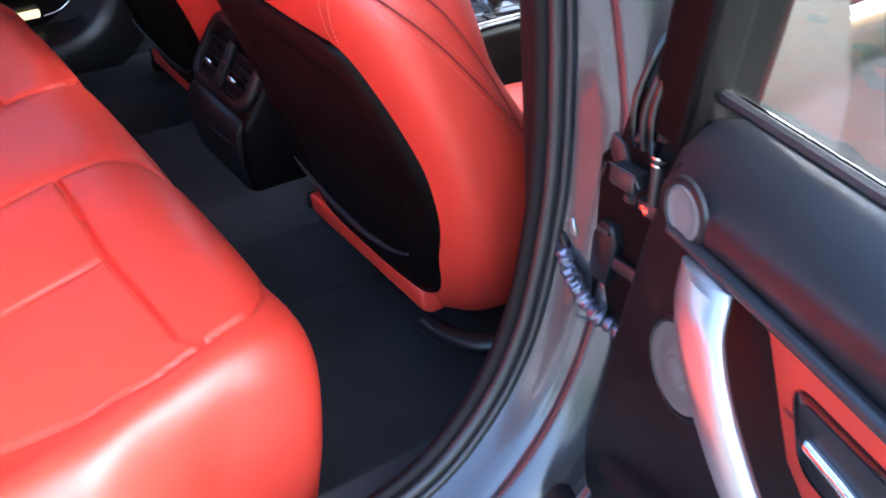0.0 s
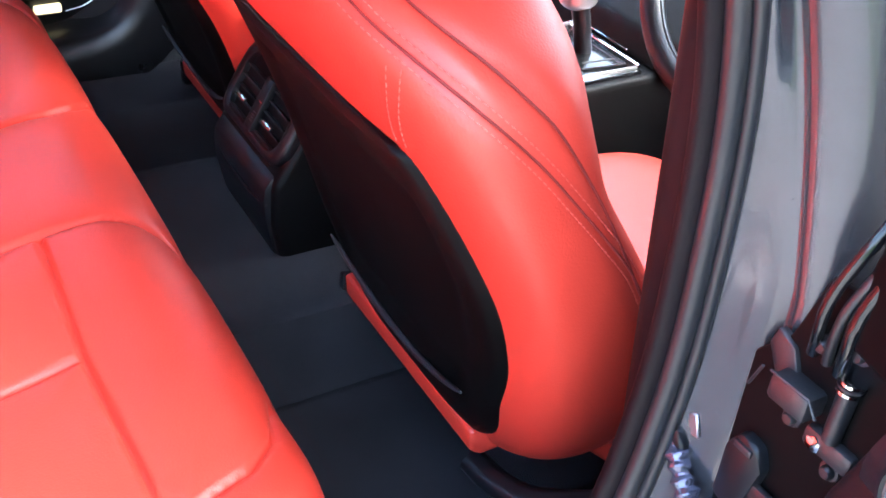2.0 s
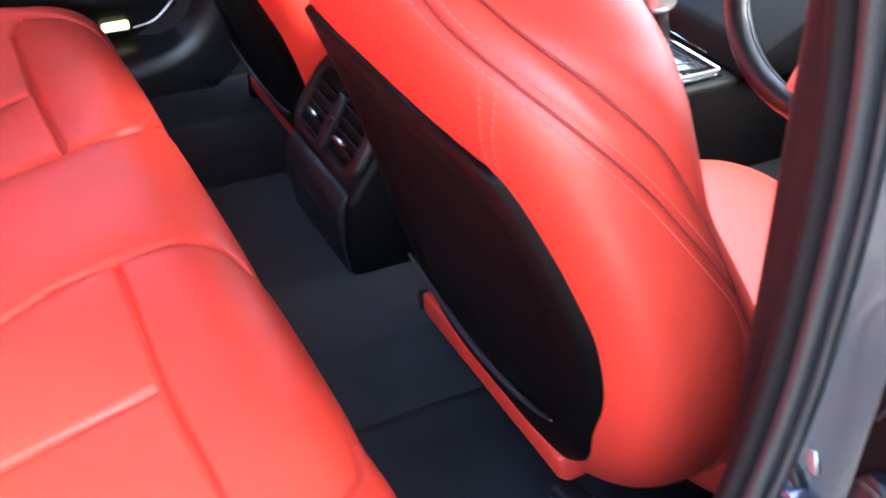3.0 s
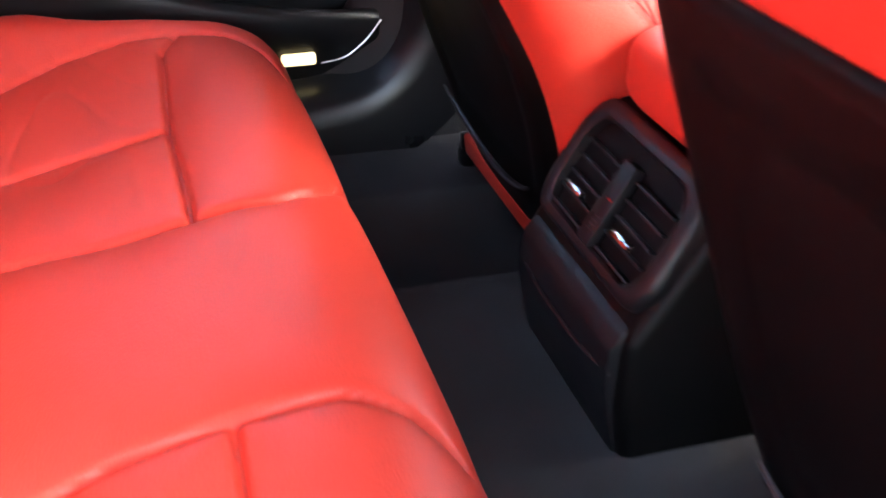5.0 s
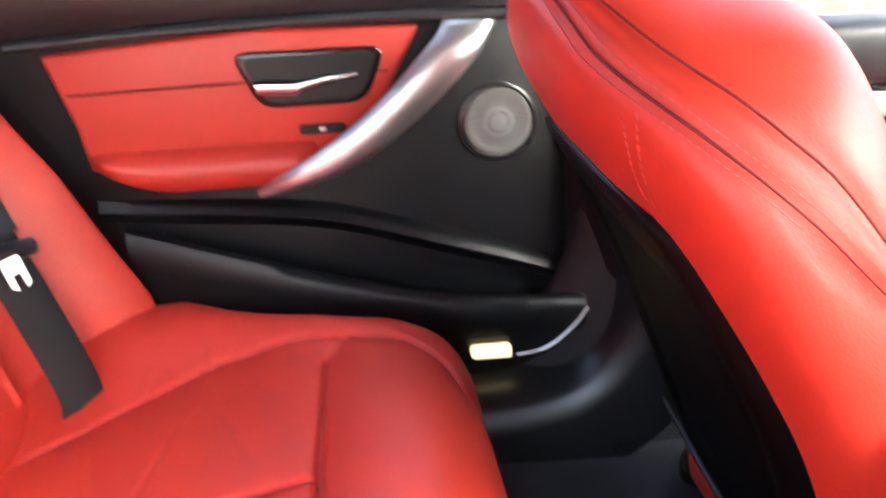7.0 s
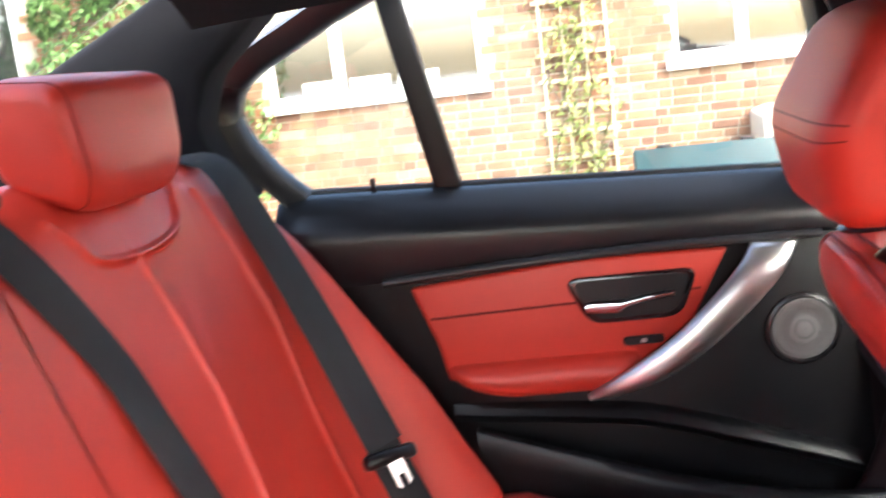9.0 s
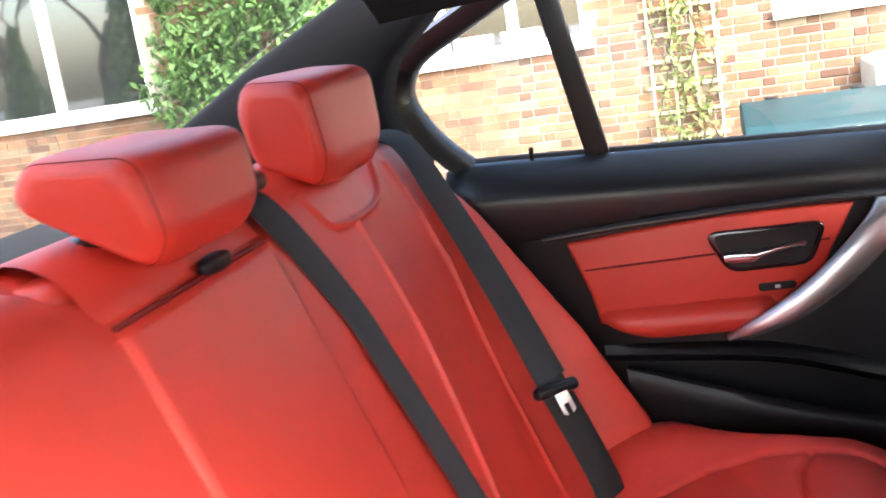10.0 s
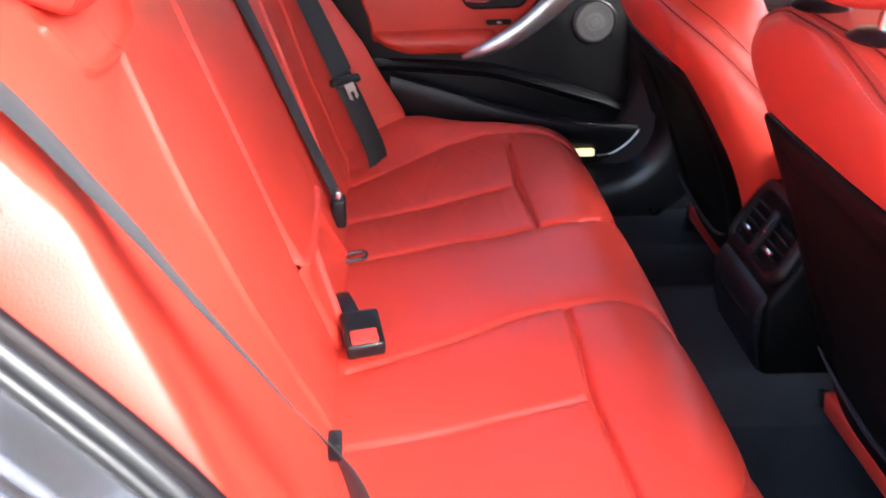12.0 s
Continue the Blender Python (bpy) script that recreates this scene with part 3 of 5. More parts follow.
# ---- seat belts ----
def seat_belts():
    g = "rear seat belts"
    lb = thing("seat_belt", "grey rear seat belt lying over the red backrest with its tongue", "seat belt", g)
    top = spline([(-0.13, 0.622, 1.118), (-0.044, 0.622, 1.112), (0.012, 0.611, 1.02), (0.072, 0.592, 0.90), (0.132, 0.572, 0.765)], 30)
    part("webbing", ribbon(top, 0.047, 0.0015, (0.35, 1, 0.1), (0.8, 0.6, 0.15)), BELT, lb)
    low = spline([(0.128, 0.572, 0.765), (0.158, 0.562, 0.70), (0.192, 0.552, 0.615), (0.195, 0.548, 0.575)], 14)
    part("lower_webbing", ribbon(low, 0.045, 0.0015, (0.8, 0.6, 0.15)), BELTDARK, lb)
    T = Vector((0.026, -0.010, -0.065)).normalized()
    A = Vector((0.8, 0.6, 0.15))
    A = (A - T * A.dot(T)).normalized()
    N = A.cross(T)
    N = N if N.y < 0 else -N
    c0 = Vector((0.146, 0.566, 0.729)) + N * 0.008
    place = Matrix((A, T, N)).transposed().to_4x4()
    place.translation = c0
    bl = part("latch", prism([(-0.010, -0.020), (0.010, -0.020), (0.010, 0.010), (0.004, 0.014), (0.004, -0.002), (-0.004, -0.002), (-0.004, 0.014), (-0.010, 0.010)], 2, -0.0015, 0.0015, 0.0005, 1), SILVER, lb, "bright metal forked latch")
    bl.matrix_basis = place
    tg = part("tongue", box((-0.034, -0.009, -0.010), (0.034, 0.009, 0.010), 0.007, 3), SATIN, lb, "grey plastic belt tongue")
    tg.matrix_basis = pose(0.137, 0.568, 0.752, 62, 0, 40)
    mb = thing("seat_belt", "dark centre seat belt running down the red backrest", "seat belt", g)
    part("webbing", ribbon(spline([(-0.13, 0.145, 1.13), (-0.062, 0.162, 1.118), (-0.012, 0.225, 1.000), (0.022, 0.240, 0.915), (0.085, 0.262, 0.745), (0.128, 0.255, 0.645)], 40), 0.046, 0.0015, (0.15, 1, 0.0)), BELT, mb)
    part("buckle", box((0.118, 0.222, 0.600), (0.142, 0.258, 0.650), 0.006, 3), SATIN, mb, "black belt buckle")
    part("latch", box((0.126, 0.228, 0.648), (0.134, 0.250, 0.662), 0.002), CHROME, mb)
    part("shoulder_guide", blob((-0.10, 0.175, 1.132), (0.045, 0.040, 0.012), 3.5, 24, 12), SATIN, mb, "dark plastic belt guide on the shelf")
    rb = thing("seat_belt", "grey rear seat belt lying across the red backrest", "seat belt", g)
    part("webbing", ribbon(spline([(-0.14, -0.655, 1.110), (-0.068, -0.650, 1.104), (0.006, -0.633, 1.0), (0.062, -0.613, 0.90), (0.119, -0.593, 0.80), (0.162, -0.578, 0.725), (0.180, -0.572, 0.66)], 40), 0.046, 0.0015, (0.05, -1, 0.0), (0.55, -0.8, 0.1)), BELT, rb)
    part("latch", box((0.148, -0.594, 0.738), (0.161, -0.568, 0.757), 0.003, 2), SATIN, rb)
    # receptacle lying on the cushion
    rc = thing("belt_buckle", "black belt receptacle with a red release button on the cushion", "seat belt buckle")
    part("stalk", ribbon(spline([(0.138, 0.000, 0.592), (0.142, -0.030, 0.604), (0.150, -0.070, 0.611), (0.158, -0.105, 0.612)], 14), 0.021, 0.012, (1, 0.15, 0)), BLACK, rc)
    bd = part("body", box((-0.026, -0.038, -0.012), (0.026, 0.034, 0.012), 0.006, 3), SATIN, rc)
    at = pose(0.170, -0.132, 0.606, 14, -4, 8)
    bd.matrix_basis = at
    bt = part("release_button", box((-0.018, -0.034, 0.0105), (0.018, -0.008, 0.0150), 0.003, 2), REDPLASTIC, rc, "red release button")
    bt.matrix_basis = at
    lp_ = thing("isofix_loop", "small dark child seat loop between cushion and backrest", "seat fitting")
    part("loop", tube(spline([(0.135, 0.12, 0.59), (0.17, 0.12, 0.595), (0.17, 0.145, 0.595), (0.135, 0.145, 0.59)], 14), 0.003, 8), STEEL, lp_)


seat_belts()


# ---- front seats ----
SEAT_ROWS = np.array([  # height, half width, depth, roundness
    (0.506, 0.137, 0.17, 2.8), (0.524, 0.175, 0.2, 3.2), (0.568, 0.212, 0.22, 3.6), (0.65, 0.243, 0.21, 3.8), (0.74, 0.257, 0.195, 3.7), (0.82, 0.263, 0.171, 3.6),
    (0.89, 0.261, 0.155, 3.5), (0.93, 0.256, 0.163, 3.4), (0.96, 0.25, 0.174, 3.3), (0.985, 0.241, 0.184, 3.2), (1.012, 0.224, 0.19, 3.0),
    (1.035, 0.197, 0.187, 2.8), (1.052, 0.158, 0.17, 2.6), (1.064, 0.11, 0.142, 2.4), (1.07, 0.068, 0.11, 2.2)])
SEAT_REAR = spline([(0.48, 0.795), (0.546, 0.774), (0.645, 0.742), (0.73, 0.716), (0.81, 0.689), (0.90, 0.650), (0.976, 0.609), (1.02, 0.592), (1.075, 0.584)], 80)
SEAT_FINE = spline(SEAT_ROWS, 120)


def back_x(z):
    return float(np.interp(z, SEAT_REAR[:, 0], SEAT_REAR[:, 1]))


def seat_size(z):
    """Half width, depth and roundness of the seat's back at a height."""
    return tuple(float(np.interp(z, SEAT_FINE[:, 0], SEAT_FINE[:, k])) for k in (1, 2, 3))


def seat_point(z, ang, grow=0.0):
    """A point of the front seat's back at a height and an angle round it (0: its +y side, -90: the rear)."""
    w, d, e = seat_size(z)
    cy, cx = math.cos(ang), math.sin(ang)
    sp = lambda v: math.copysign(abs(v) ** (2 / e), v)
    return Vector((back_x(z) + d / 2 + (d / 2 + grow) * sp(cx), (w + grow) * sp(cy), z))


def seat_y(z, x):
    """How far out the seat's side lies at a height and a depth."""
    w, d, e = seat_size(z)
    return w * max(0.0, 1 - min(1.0, abs((x - back_x(z) - d / 2) / (d / 2))) ** e) ** (1 / e)


def seat_top(x, y):
    """The height of the seat's crown over a point."""
    for z in np.linspace(1.0695, 0.95, 240):
        if seat_y(z, x) >= abs(y):
            return float(z)
    return 0.95


def over_seat(side, crown, lift=0.0):
    """A line up one side of the seat, over its crown and down the other; side: (height, x) rising, crown: x where it crosses."""
    way = spline(side, 60)
    half = [(x, seat_y(z, x) + lift, z) for z, x in way]
    y1, x1 = half[-1][1], half[-1][0]
    mid = []
    for u in np.linspace(0.96, -0.96, 41):
        x = crown + (x1 - crown) * abs(u) ** 2.5
        mid.append((x, y1 * u, seat_top(x, y1 * u) + lift))
    pts = np.array(half + mid + [(x, -y, z) for x, y, z in half[::-1]])
    for _ in range(3):
        pts[1:-1] = (pts[:-2] + pts[1:-1] * 2 + pts[2:]) / 4
    return pts


def dashes(pts, radius, dash=0.0042, gap=0.0022):
    """A row of stitches along a line, as one mesh of short rods."""
    p = np.array(pts, float)
    run = np.r_[0, np.cumsum(np.linalg.norm(np.diff(p, axis=0), axis=1))]
    at = lambda q: np.array([np.interp(q, run, p[:, k]) for k in range(3)])
    verts, faces, q = [], [], 0.0
    while q + dash < run[-1]:
        a, b = Vector(at(q)), Vector(at(q + dash))
        d = (b - a).normalized()
        u = d.orthogonal().normalized()
        v = d.cross(u)
        o = len(verts)
        for c, r in ((a, 0.55), ((a + b) / 2, 1.0), (b, 0.55)):
            verts += [tuple(c + (u * math.cos(t) + v * math.sin(t)) * radius * r) for t in (0, 1.571, 3.142, 4.712)]
        for k in (0, 4):
            faces += [(o + k + i, o + k + (i + 1) % 4, o + k + 4 + (i + 1) % 4, o + k + 4 + i) for i in range(4)]
        faces += [(o, o + 1, o + 2, o + 3), (o + 8, o + 9, o + 10, o + 11)]
        q += dash + gap
    return mesh_of(verts, faces)


def front_seat(y, drop, shift, lean):
    st = thing("front_seat", "red leather front seat with a black moulded back shell", "car seat", "front seats", at=(0, y, 0))
    # the backrest turns about its foot and the whole seat is raised or lowered
    tilt = Matrix.Translation((0.8 + shift, 0, 0.5 - drop)) @ Matrix.Rotation(radians(-lean), 4, "Y") @ Matrix.Translation((-0.8, 0, -0.5))

    def leaning(name, data, material, label="", smooth=40.0):
        ob = part(name, data, material, st, label, smooth)
        ob.matrix_basis = tilt
        return ob

    zs = np.r_[np.linspace(0.506, 1.0, 60), np.linspace(1.004, 1.0695, 26)]
    angs = np.linspace(0, 2 * math.pi, 128, endpoint=False)
    main = [(0.56, 0.880), (0.64, 0.872), (0.74, 0.850), (0.817, 0.814), (0.867, 0.774), (0.905, 0.741), (0.945, 0.706), (0.977, 0.673), (0.991, 0.657), (1.011, 0.634), (1.021, 0.622), (1.034, 0.609)]
    second = [(0.80, 0.822), (0.85, 0.795), (0.89, 0.772), (0.917, 0.754), (0.947, 0.734), (0.972, 0.716), (0.992, 0.696), (1.014, 0.673), (1.030, 0.653), (1.042, 0.639)]
    seam_a, seam_b = over_seat(main, 0.598), over_seat(second, 0.618)
    outline = spline([(0.54, 0.115), (0.556, 0.142), (0.588, 0.163), (0.635, 0.18), (0.692, 0.203), (0.74, 0.213), (0.786, 0.216), (0.828, 0.211), (0.865, 0.203), (0.897, 0.193), (0.917, 0.184), (0.928, 0.173), (0.934, 0.147), (0.936, 0.098), (0.937, 0.03)], 120)
    rings = []
    for z in zs:
        ring = []
        for a in angs:
            p = seat_point(z, a)
            near = min(float(np.min(np.linalg.norm(seam - np.array(p), axis=1))) for seam in (seam_a, seam_b)) if z > 0.55 else 1.0
            out = (p - Vector((back_x(z) + 0.09, 0, z - 0.02))).normalized()
            p = p - out * (0.0026 * math.exp(-(near / 0.0050) ** 2) + 0.0030 * math.exp(-(near / 0.016) ** 2) - 0.0008 * noise.noise((p.x * 8, p.y * 6, p.z * 8)))
            if a > math.pi and 0.56 < z < 0.925 and abs(p.y) < float(np.interp(z, outline[:, 0], outline[:, 1])) - 0.012:
                p.x += 0.016
            ring.append(p)
        rings.append(ring)
    leaning("backrest", loft(rings), LEATHER, smooth=180)
    # shell: the outline on the back face, its rim standing proud of a wide recess
    rows_z = np.r_[np.linspace(0.540, 0.91, 60), np.linspace(0.913, 0.937, 16)]
    ny = 72
    verts, faces = [], []
    for z in rows_z:
        half = float(np.interp(z, outline[:, 0], outline[:, 1]))
        w, d, e = seat_size(z)
        for j in range(ny):
            u = -1 + 2 * j / (ny - 1)
            yy = u * half
            f = min(abs(yy) / w, 0.999) ** e
            base = back_x(z) + d / 2 - d / 2 * (1 - f) ** (1 / e)
            rim = min(1.0, half * (1 - abs(u)) / 0.012, (z - 0.540) / 0.014, (0.937 - z) / 0.012)
            inner = float(smooth_step(np.array(half * (1 - abs(u))), 0.022, 0.060) * smooth_step(np.array(z), 0.585 + 0.25 * abs(yy) ** 1.5, 0.640 + 0.25 * abs(yy) ** 1.5) * (1 - smooth_step(np.array(z), 0.865, 0.905)))
            verts.append((base + 0.0012 - 0.0105 * math.sqrt(max(0.0, rim)) + 0.0095 * inner, yy, z))
    for i in range(len(rows_z) - 1):
        for j in range(ny - 1):
            faces.append((i * ny + j, i * ny + j + 1, (i + 1) * ny + j + 1, (i + 1) * ny + j))
    sh = leaning("back_shell", mesh_of(verts, faces), SHELL, "matt black moulded seat back with a pocket", 50)
    bar = [(back_x(0.592 + 2.0 * v * v) - 0.0115, v, 0.592 + 2.0 * v * v) for v in np.linspace(-0.145, 0.145, 36)]
    part("pocket_rim", tube(bar, 0.0040, 8, taper=lambda u: 0.35 + 0.65 * math.sin(math.pi * u) ** 0.5), STRIP, sh, "satin black pocket rim")
    # sewn lines: a double-stitched one round the rear edge and over the top, a plain one further forward, and a short double one down the back
    leaning("seam", tube([tuple(p) for p in seam_a], 0.0011, 6), STITCH)
    leaning("seam", tube([tuple(p) for p in seam_b], 0.0011, 6), STITCH)
    for off in (-0.0055, 0.0055):
        side = [(z + off * 0.7, x + off) for z, x in main]
        leaning("stitching", dashes(over_seat(side, 0.598 + off, 0.0002), 0.0007), THREAD)
    for e in (-1, 1):
        for dy in (0.0, 0.011):
            way = []
            for z in np.linspace(0.938, 1.012, 14):
                yy = 0.169 + 0.016 * smooth_step(np.array(z), 0.93, 1.0) + dy
                w, d, k = seat_size(z)
                x = back_x(z) + d / 2 - d / 2 * (1 - min(float(yy) / w, 0.999) ** k) ** (1 / k)
                way.append((x - 0.0006, e * float(yy), z))
            leaning("stitching", dashes(way, 0.0007), THREAD)
    leaning("cushion_rear", prism([(0.764, 0.552), (0.767, 0.522), (0.780, 0.512), (0.85, 0.512), (0.85, 0.552)], 1, -0.128, 0.172, 0.006, 3), LEATHER)
    leaning("shell_clip", box((0.763, 0.171, 0.524), (0.775, 0.181, 0.550), 0.003, 2), SATIN, "small black clip at the shell's corner")

    # seat base
    def base_shape(q):
        lift = 0.22 * max(0.0, abs(q[1]) - 0.55) / 0.45 if q[2] > 0 else 0
        return Vector((q[0], q[1], q[2] + lift))

    part("seat_cushion", blob((1.10, 0, 0.535 - drop), (0.220, 0.258, 0.060), 4.0, 64, 28, base_shape), LEATHER, st, smooth=180)
    part("side_trim", box((0.83, -0.262, 0.405), (1.26, -0.236, 0.50 - drop), 0.012, 3), BLACK, st)
    part("side_trim", box((0.83, 0.236, 0.405), (1.26, 0.262, 0.50 - drop), 0.012, 3), BLACK, st)
    for e in (-1, 1):
        rail = part("seat_rail", box((0.87, e * 0.17 - 0.022, 0.385), (1.32, e * 0.17 + 0.022, 0.425), 0.006, 2), BLACK, st, "black seat rail")
        if e < 0:
            part("rail_cap", tube(spline([(0.785, e * 0.110, 0.486 - drop), (0.788, e * 0.150, 0.490 - drop), (0.806, e * 0.197, 0.500 - drop), (0.870, e * 0.244, 0.512 - drop), (0.95, e * 0.251, 0.505 - drop)], 24), 0.017, 12, 0.75), SATIN, rail, "black plastic rail cap")
        part("rail_foot", box((0.90, e * 0.17 - 0.03, 0.30), (0.96, e * 0.17 + 0.03, 0.39), 0.005), BLACK, rail)
        part("rail_foot", box((1.24, e * 0.17 - 0.03, 0.30), (1.30, e * 0.17 + 0.03, 0.39), 0.005), BLACK, rail)
    # headrest: a wedge with a ridge across its rear face
    prof = np.array(round_poly([(0.572, 1.100), (0.560, 1.182), (0.616, 1.268), (0.690, 1.282), (0.722, 1.205), (0.700, 1.112), (0.640, 1.094)], 0.024, 7))
    mid = np.array((0.640, 1.180))
    rings = []
    for v in np.sin(np.linspace(-math.pi / 2, math.pi / 2, 61)):
        k = 0.60 + 0.40 * max(0.0, 1 - abs(v) ** 6) ** (1 / 2.2)
        rings.append([(mid[0] + (px - mid[0]) * k, 0.133 * v * (0.90 + 0.10 * min(1.0, (pz - 1.09) / 0.10)), mid[1] + (pz - mid[1]) * k) for px, pz in prof])
    hr = leaning("headrest", loft(rings), LEATHER, smooth=180)
    for i in (9, 11):
        part("seam", tube([tuple(r[i]) for r in rings[4:-4]], 0.0008, 6), STITCH, hr)
    for e in (-1, 1):
        part("post", tube([(0.645, e * 0.065, 1.13), (0.636, e * 0.065, 1.055)], 0.0065, 12), CHROME, hr, "chrome headrest post")
        part("post_sleeve", lathe([(0.007, 0), (0.024, 0.0), (0.029, 0.005), (0.020, 0.011), (0.007, 0.012)], 28, pose(0.636, e * 0.065, 1.0655)), SATIN, hr, "black post sleeve")
    return st


front_seat(-0.398, 0.0, 0.0, 0.0)
front_seat(0.367, 0.055, 0.0475, 3.4)


# ---- centre console ----
def console():
    c = thing("centre_console", "black centre console with rear air vents and red leather armrest", "centre console", at=(0, 0.010, 0))
    body = prism([(0.728, 0.605), (0.727, 0.54), (0.745, 0.45), (1.75, 0.45), (1.75, 0.66), (1.12, 0.655), (1.05, 0.718), (0.802, 0.718)], 1, -0.104, 0.104, 0.012, 3)
    part("body", body, SHELL, c)
    # rear face: leans forward towards its top
    up = Vector((0.5, 0, 0.866)).normalized()
    m = Matrix(((0, up.x, -up.z, 0.7623), (1, up.y, 0, 0.0), (0, up.z, up.x, 0.659), (0, 0, 0, 1)))
    # local: x across, y up the face, z out of the face towards the rear
    def local(name, bm, material, parent, label=""):
        ob = part(name, bm, material, parent, label)
        ob.matrix_basis = m
        return ob
    def vent_ring():
        # a broad surround that falls inward to the recess
        out = round_poly([(-0.088, -0.044), (0.088, -0.044), (0.101, -0.022), (0.099, 0.044), (0.084, 0.072), (-0.084, 0.072), (-0.099, 0.044), (-0.101, -0.022)], 0.016, 6)
        n = len(out)
        rings = []
        for k, z in ((0.97, -0.010), (1.0, 0.002), (0.995, 0.008), (0.965, 0.0125), (0.90, 0.0150), (0.845, 0.0150), (0.815, 0.0125), (0.80, 0.004)):
            rings.append([(a * k, 0.010 + (b - 0.010) * k * (1 - 0.10 * (1 - k) / 0.2), z) for a, b in out])
        return loft(rings, cap=False)

    local("vent_frame", vent_ring(), BLACK, c, "satin black vent surround")
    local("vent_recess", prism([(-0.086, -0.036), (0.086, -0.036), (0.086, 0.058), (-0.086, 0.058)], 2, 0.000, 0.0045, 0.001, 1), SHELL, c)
    for e in (-1, 1):
        cx = e * 0.044
        v = local("air_vent", prism([(cx - 0.030, -0.034), (cx + 0.030, -0.034), (cx + 0.030, 0.034), (cx - 0.030, 0.034)], 2, 0.0040, 0.0060, 0.0005, 1), SHELL, c, "black louvred air vent")
        for k in range(5):
            yy = -0.029 + 0.0150 * k
            part("slat", box((cx - 0.030, yy, 0.0058), (cx + 0.030, yy + 0.0028, 0.0125), 0.001), BLACK, v)
        part("chrome_tab", box((cx - 0.014, -0.009, 0.0115), (cx + 0.014, -0.003, 0.0200), 0.0022, 2), CHROME, v, "chrome vent tab")
    w = local("thumbwheel", box((-0.011, -0.032, 0.004), (0.011, 0.042, 0.0165), 0.003, 2), BLACK, c, "ribbed black temperature thumbwheel")
    for k in range(4):
        part("rib", box((-0.008, -0.020 + k * 0.004, 0.0160), (0.002, -0.0185 + k * 0.004, 0.0175), 0.0003, 1), STEEL, w)
    part("dot", box((-0.008, 0.008, 0.0160), (0.000, 0.0095, 0.0170), 0.0003, 1), REDPLASTIC, w)
    low = prism([(0.742, 0.618), (0.729, 0.612), (0.720, 0.598), (0.718, 0.580), (0.720, 0.555), (0.727, 0.52), (0.739, 0.47), (0.77, 0.47), (0.77, 0.618)], 1, -0.094, 0.094, 0.005, 2)
    part("lower_panel", low, BLACK, c, "satin black flap under the vents")
    part("panel_gap", tube(spline([(0.722, -0.094, 0.576), (0.7165, -0.05, 0.574), (0.7160, 0.0, 0.573), (0.7165, 0.05, 0.574), (0.722, 0.094, 0.576)], 16), 0.0018, 6), SATIN, c)
    part("foot", prism([(0.735, 0.40), (0.79, 0.40), (0.79, 0.50), (0.735, 0.50)], 1, -0.088, 0.088, 0.004), BLACK, c)
    part("armrest", blob((0.925, 0, 0.752), (0.135, 0.108, 0.036), 4.5, 56, 20), LEATHER, c, "red leather console armrest", smooth=180)
    part("gear_surround", box((1.10, -0.092, 0.648), (1.322, 0.096, 0.662), 0.004, 2), GLOSS, c, "piano black gear surround")
    for y0 in (-0.082, 0.094):
        part("trim_strip", box((1.08, y0 - 0.0025, 0.658), (1.318, y0 + 0.0025, 0.667), 0.002, 2), SILVER, c, "silver trim strip")
        part("trim_strip", box((1.08, y0 * 1.1 - 0.0012, 0.652), (1.330, y0 * 1.1 + 0.0012, 0.657), 0.001, 1), STRIP, c)
    part("front_edge", box((1.316, -0.084, 0.658), (1.324, 0.096, 0.669), 0.003, 2), CHROME, c, "bright front edge of the gear surround")
    part("front_edge", box((1.338, -0.030, 0.664), (1.341, 0.080, 0.668), 0.001, 1), CHROME, c)
    part("tray_lid", prism([(1.225, -0.062), (1.308, -0.072), (1.308, 0.070), (1.262, 0.040)], 2, 0.661, 0.668, 0.003, 2), GLOSS, c, "glossy black ashtray lid")
    part("lid_groove", tube([(1.240, -0.048, 0.6685), (1.296, -0.052, 0.6685), (1.296, 0.020, 0.6685)], 0.0013, 6), STEEL, c)
    part("centre_stack", prism([(1.34, 0.655), (1.36, 0.70), (1.60, 0.84), (1.66, 0.84), (1.70, 0.655)], 1, -0.125, 0.125, 0.01, 2), SHELL, c, "black centre stack under the dashboard")
    kb = part("gear_selector", tube(spline([(1.27, -0.01, 0.66), (1.26, -0.01, 0.71), (1.25, -0.01, 0.745)], 12), 0.014, 14, 1.0, (0, 1, 0)), SATIN, c, "gear selector with a silver top")
    part("selector_top", blob((1.245, -0.01, 0.765), (0.030, 0.024, 0.026), 2.8, 24, 14), SILVER, kb)
    part("rotary_controller", lathe([(0.001, 0), (0.026, 0), (0.028, 0.006), (0.026, 0.020), (0.022, 0.024), (0.001, 0.025)], 28, pose(1.17, 0.045, 0.668)), SILVER, c, "silver rotary controller")
    for k in range(3):
        part("button", box((1.165 + 0.022 * k, -0.074, 0.661), (1.182 + 0.022 * k, -0.050, 0.667), 0.002), STRIP, c)



console()


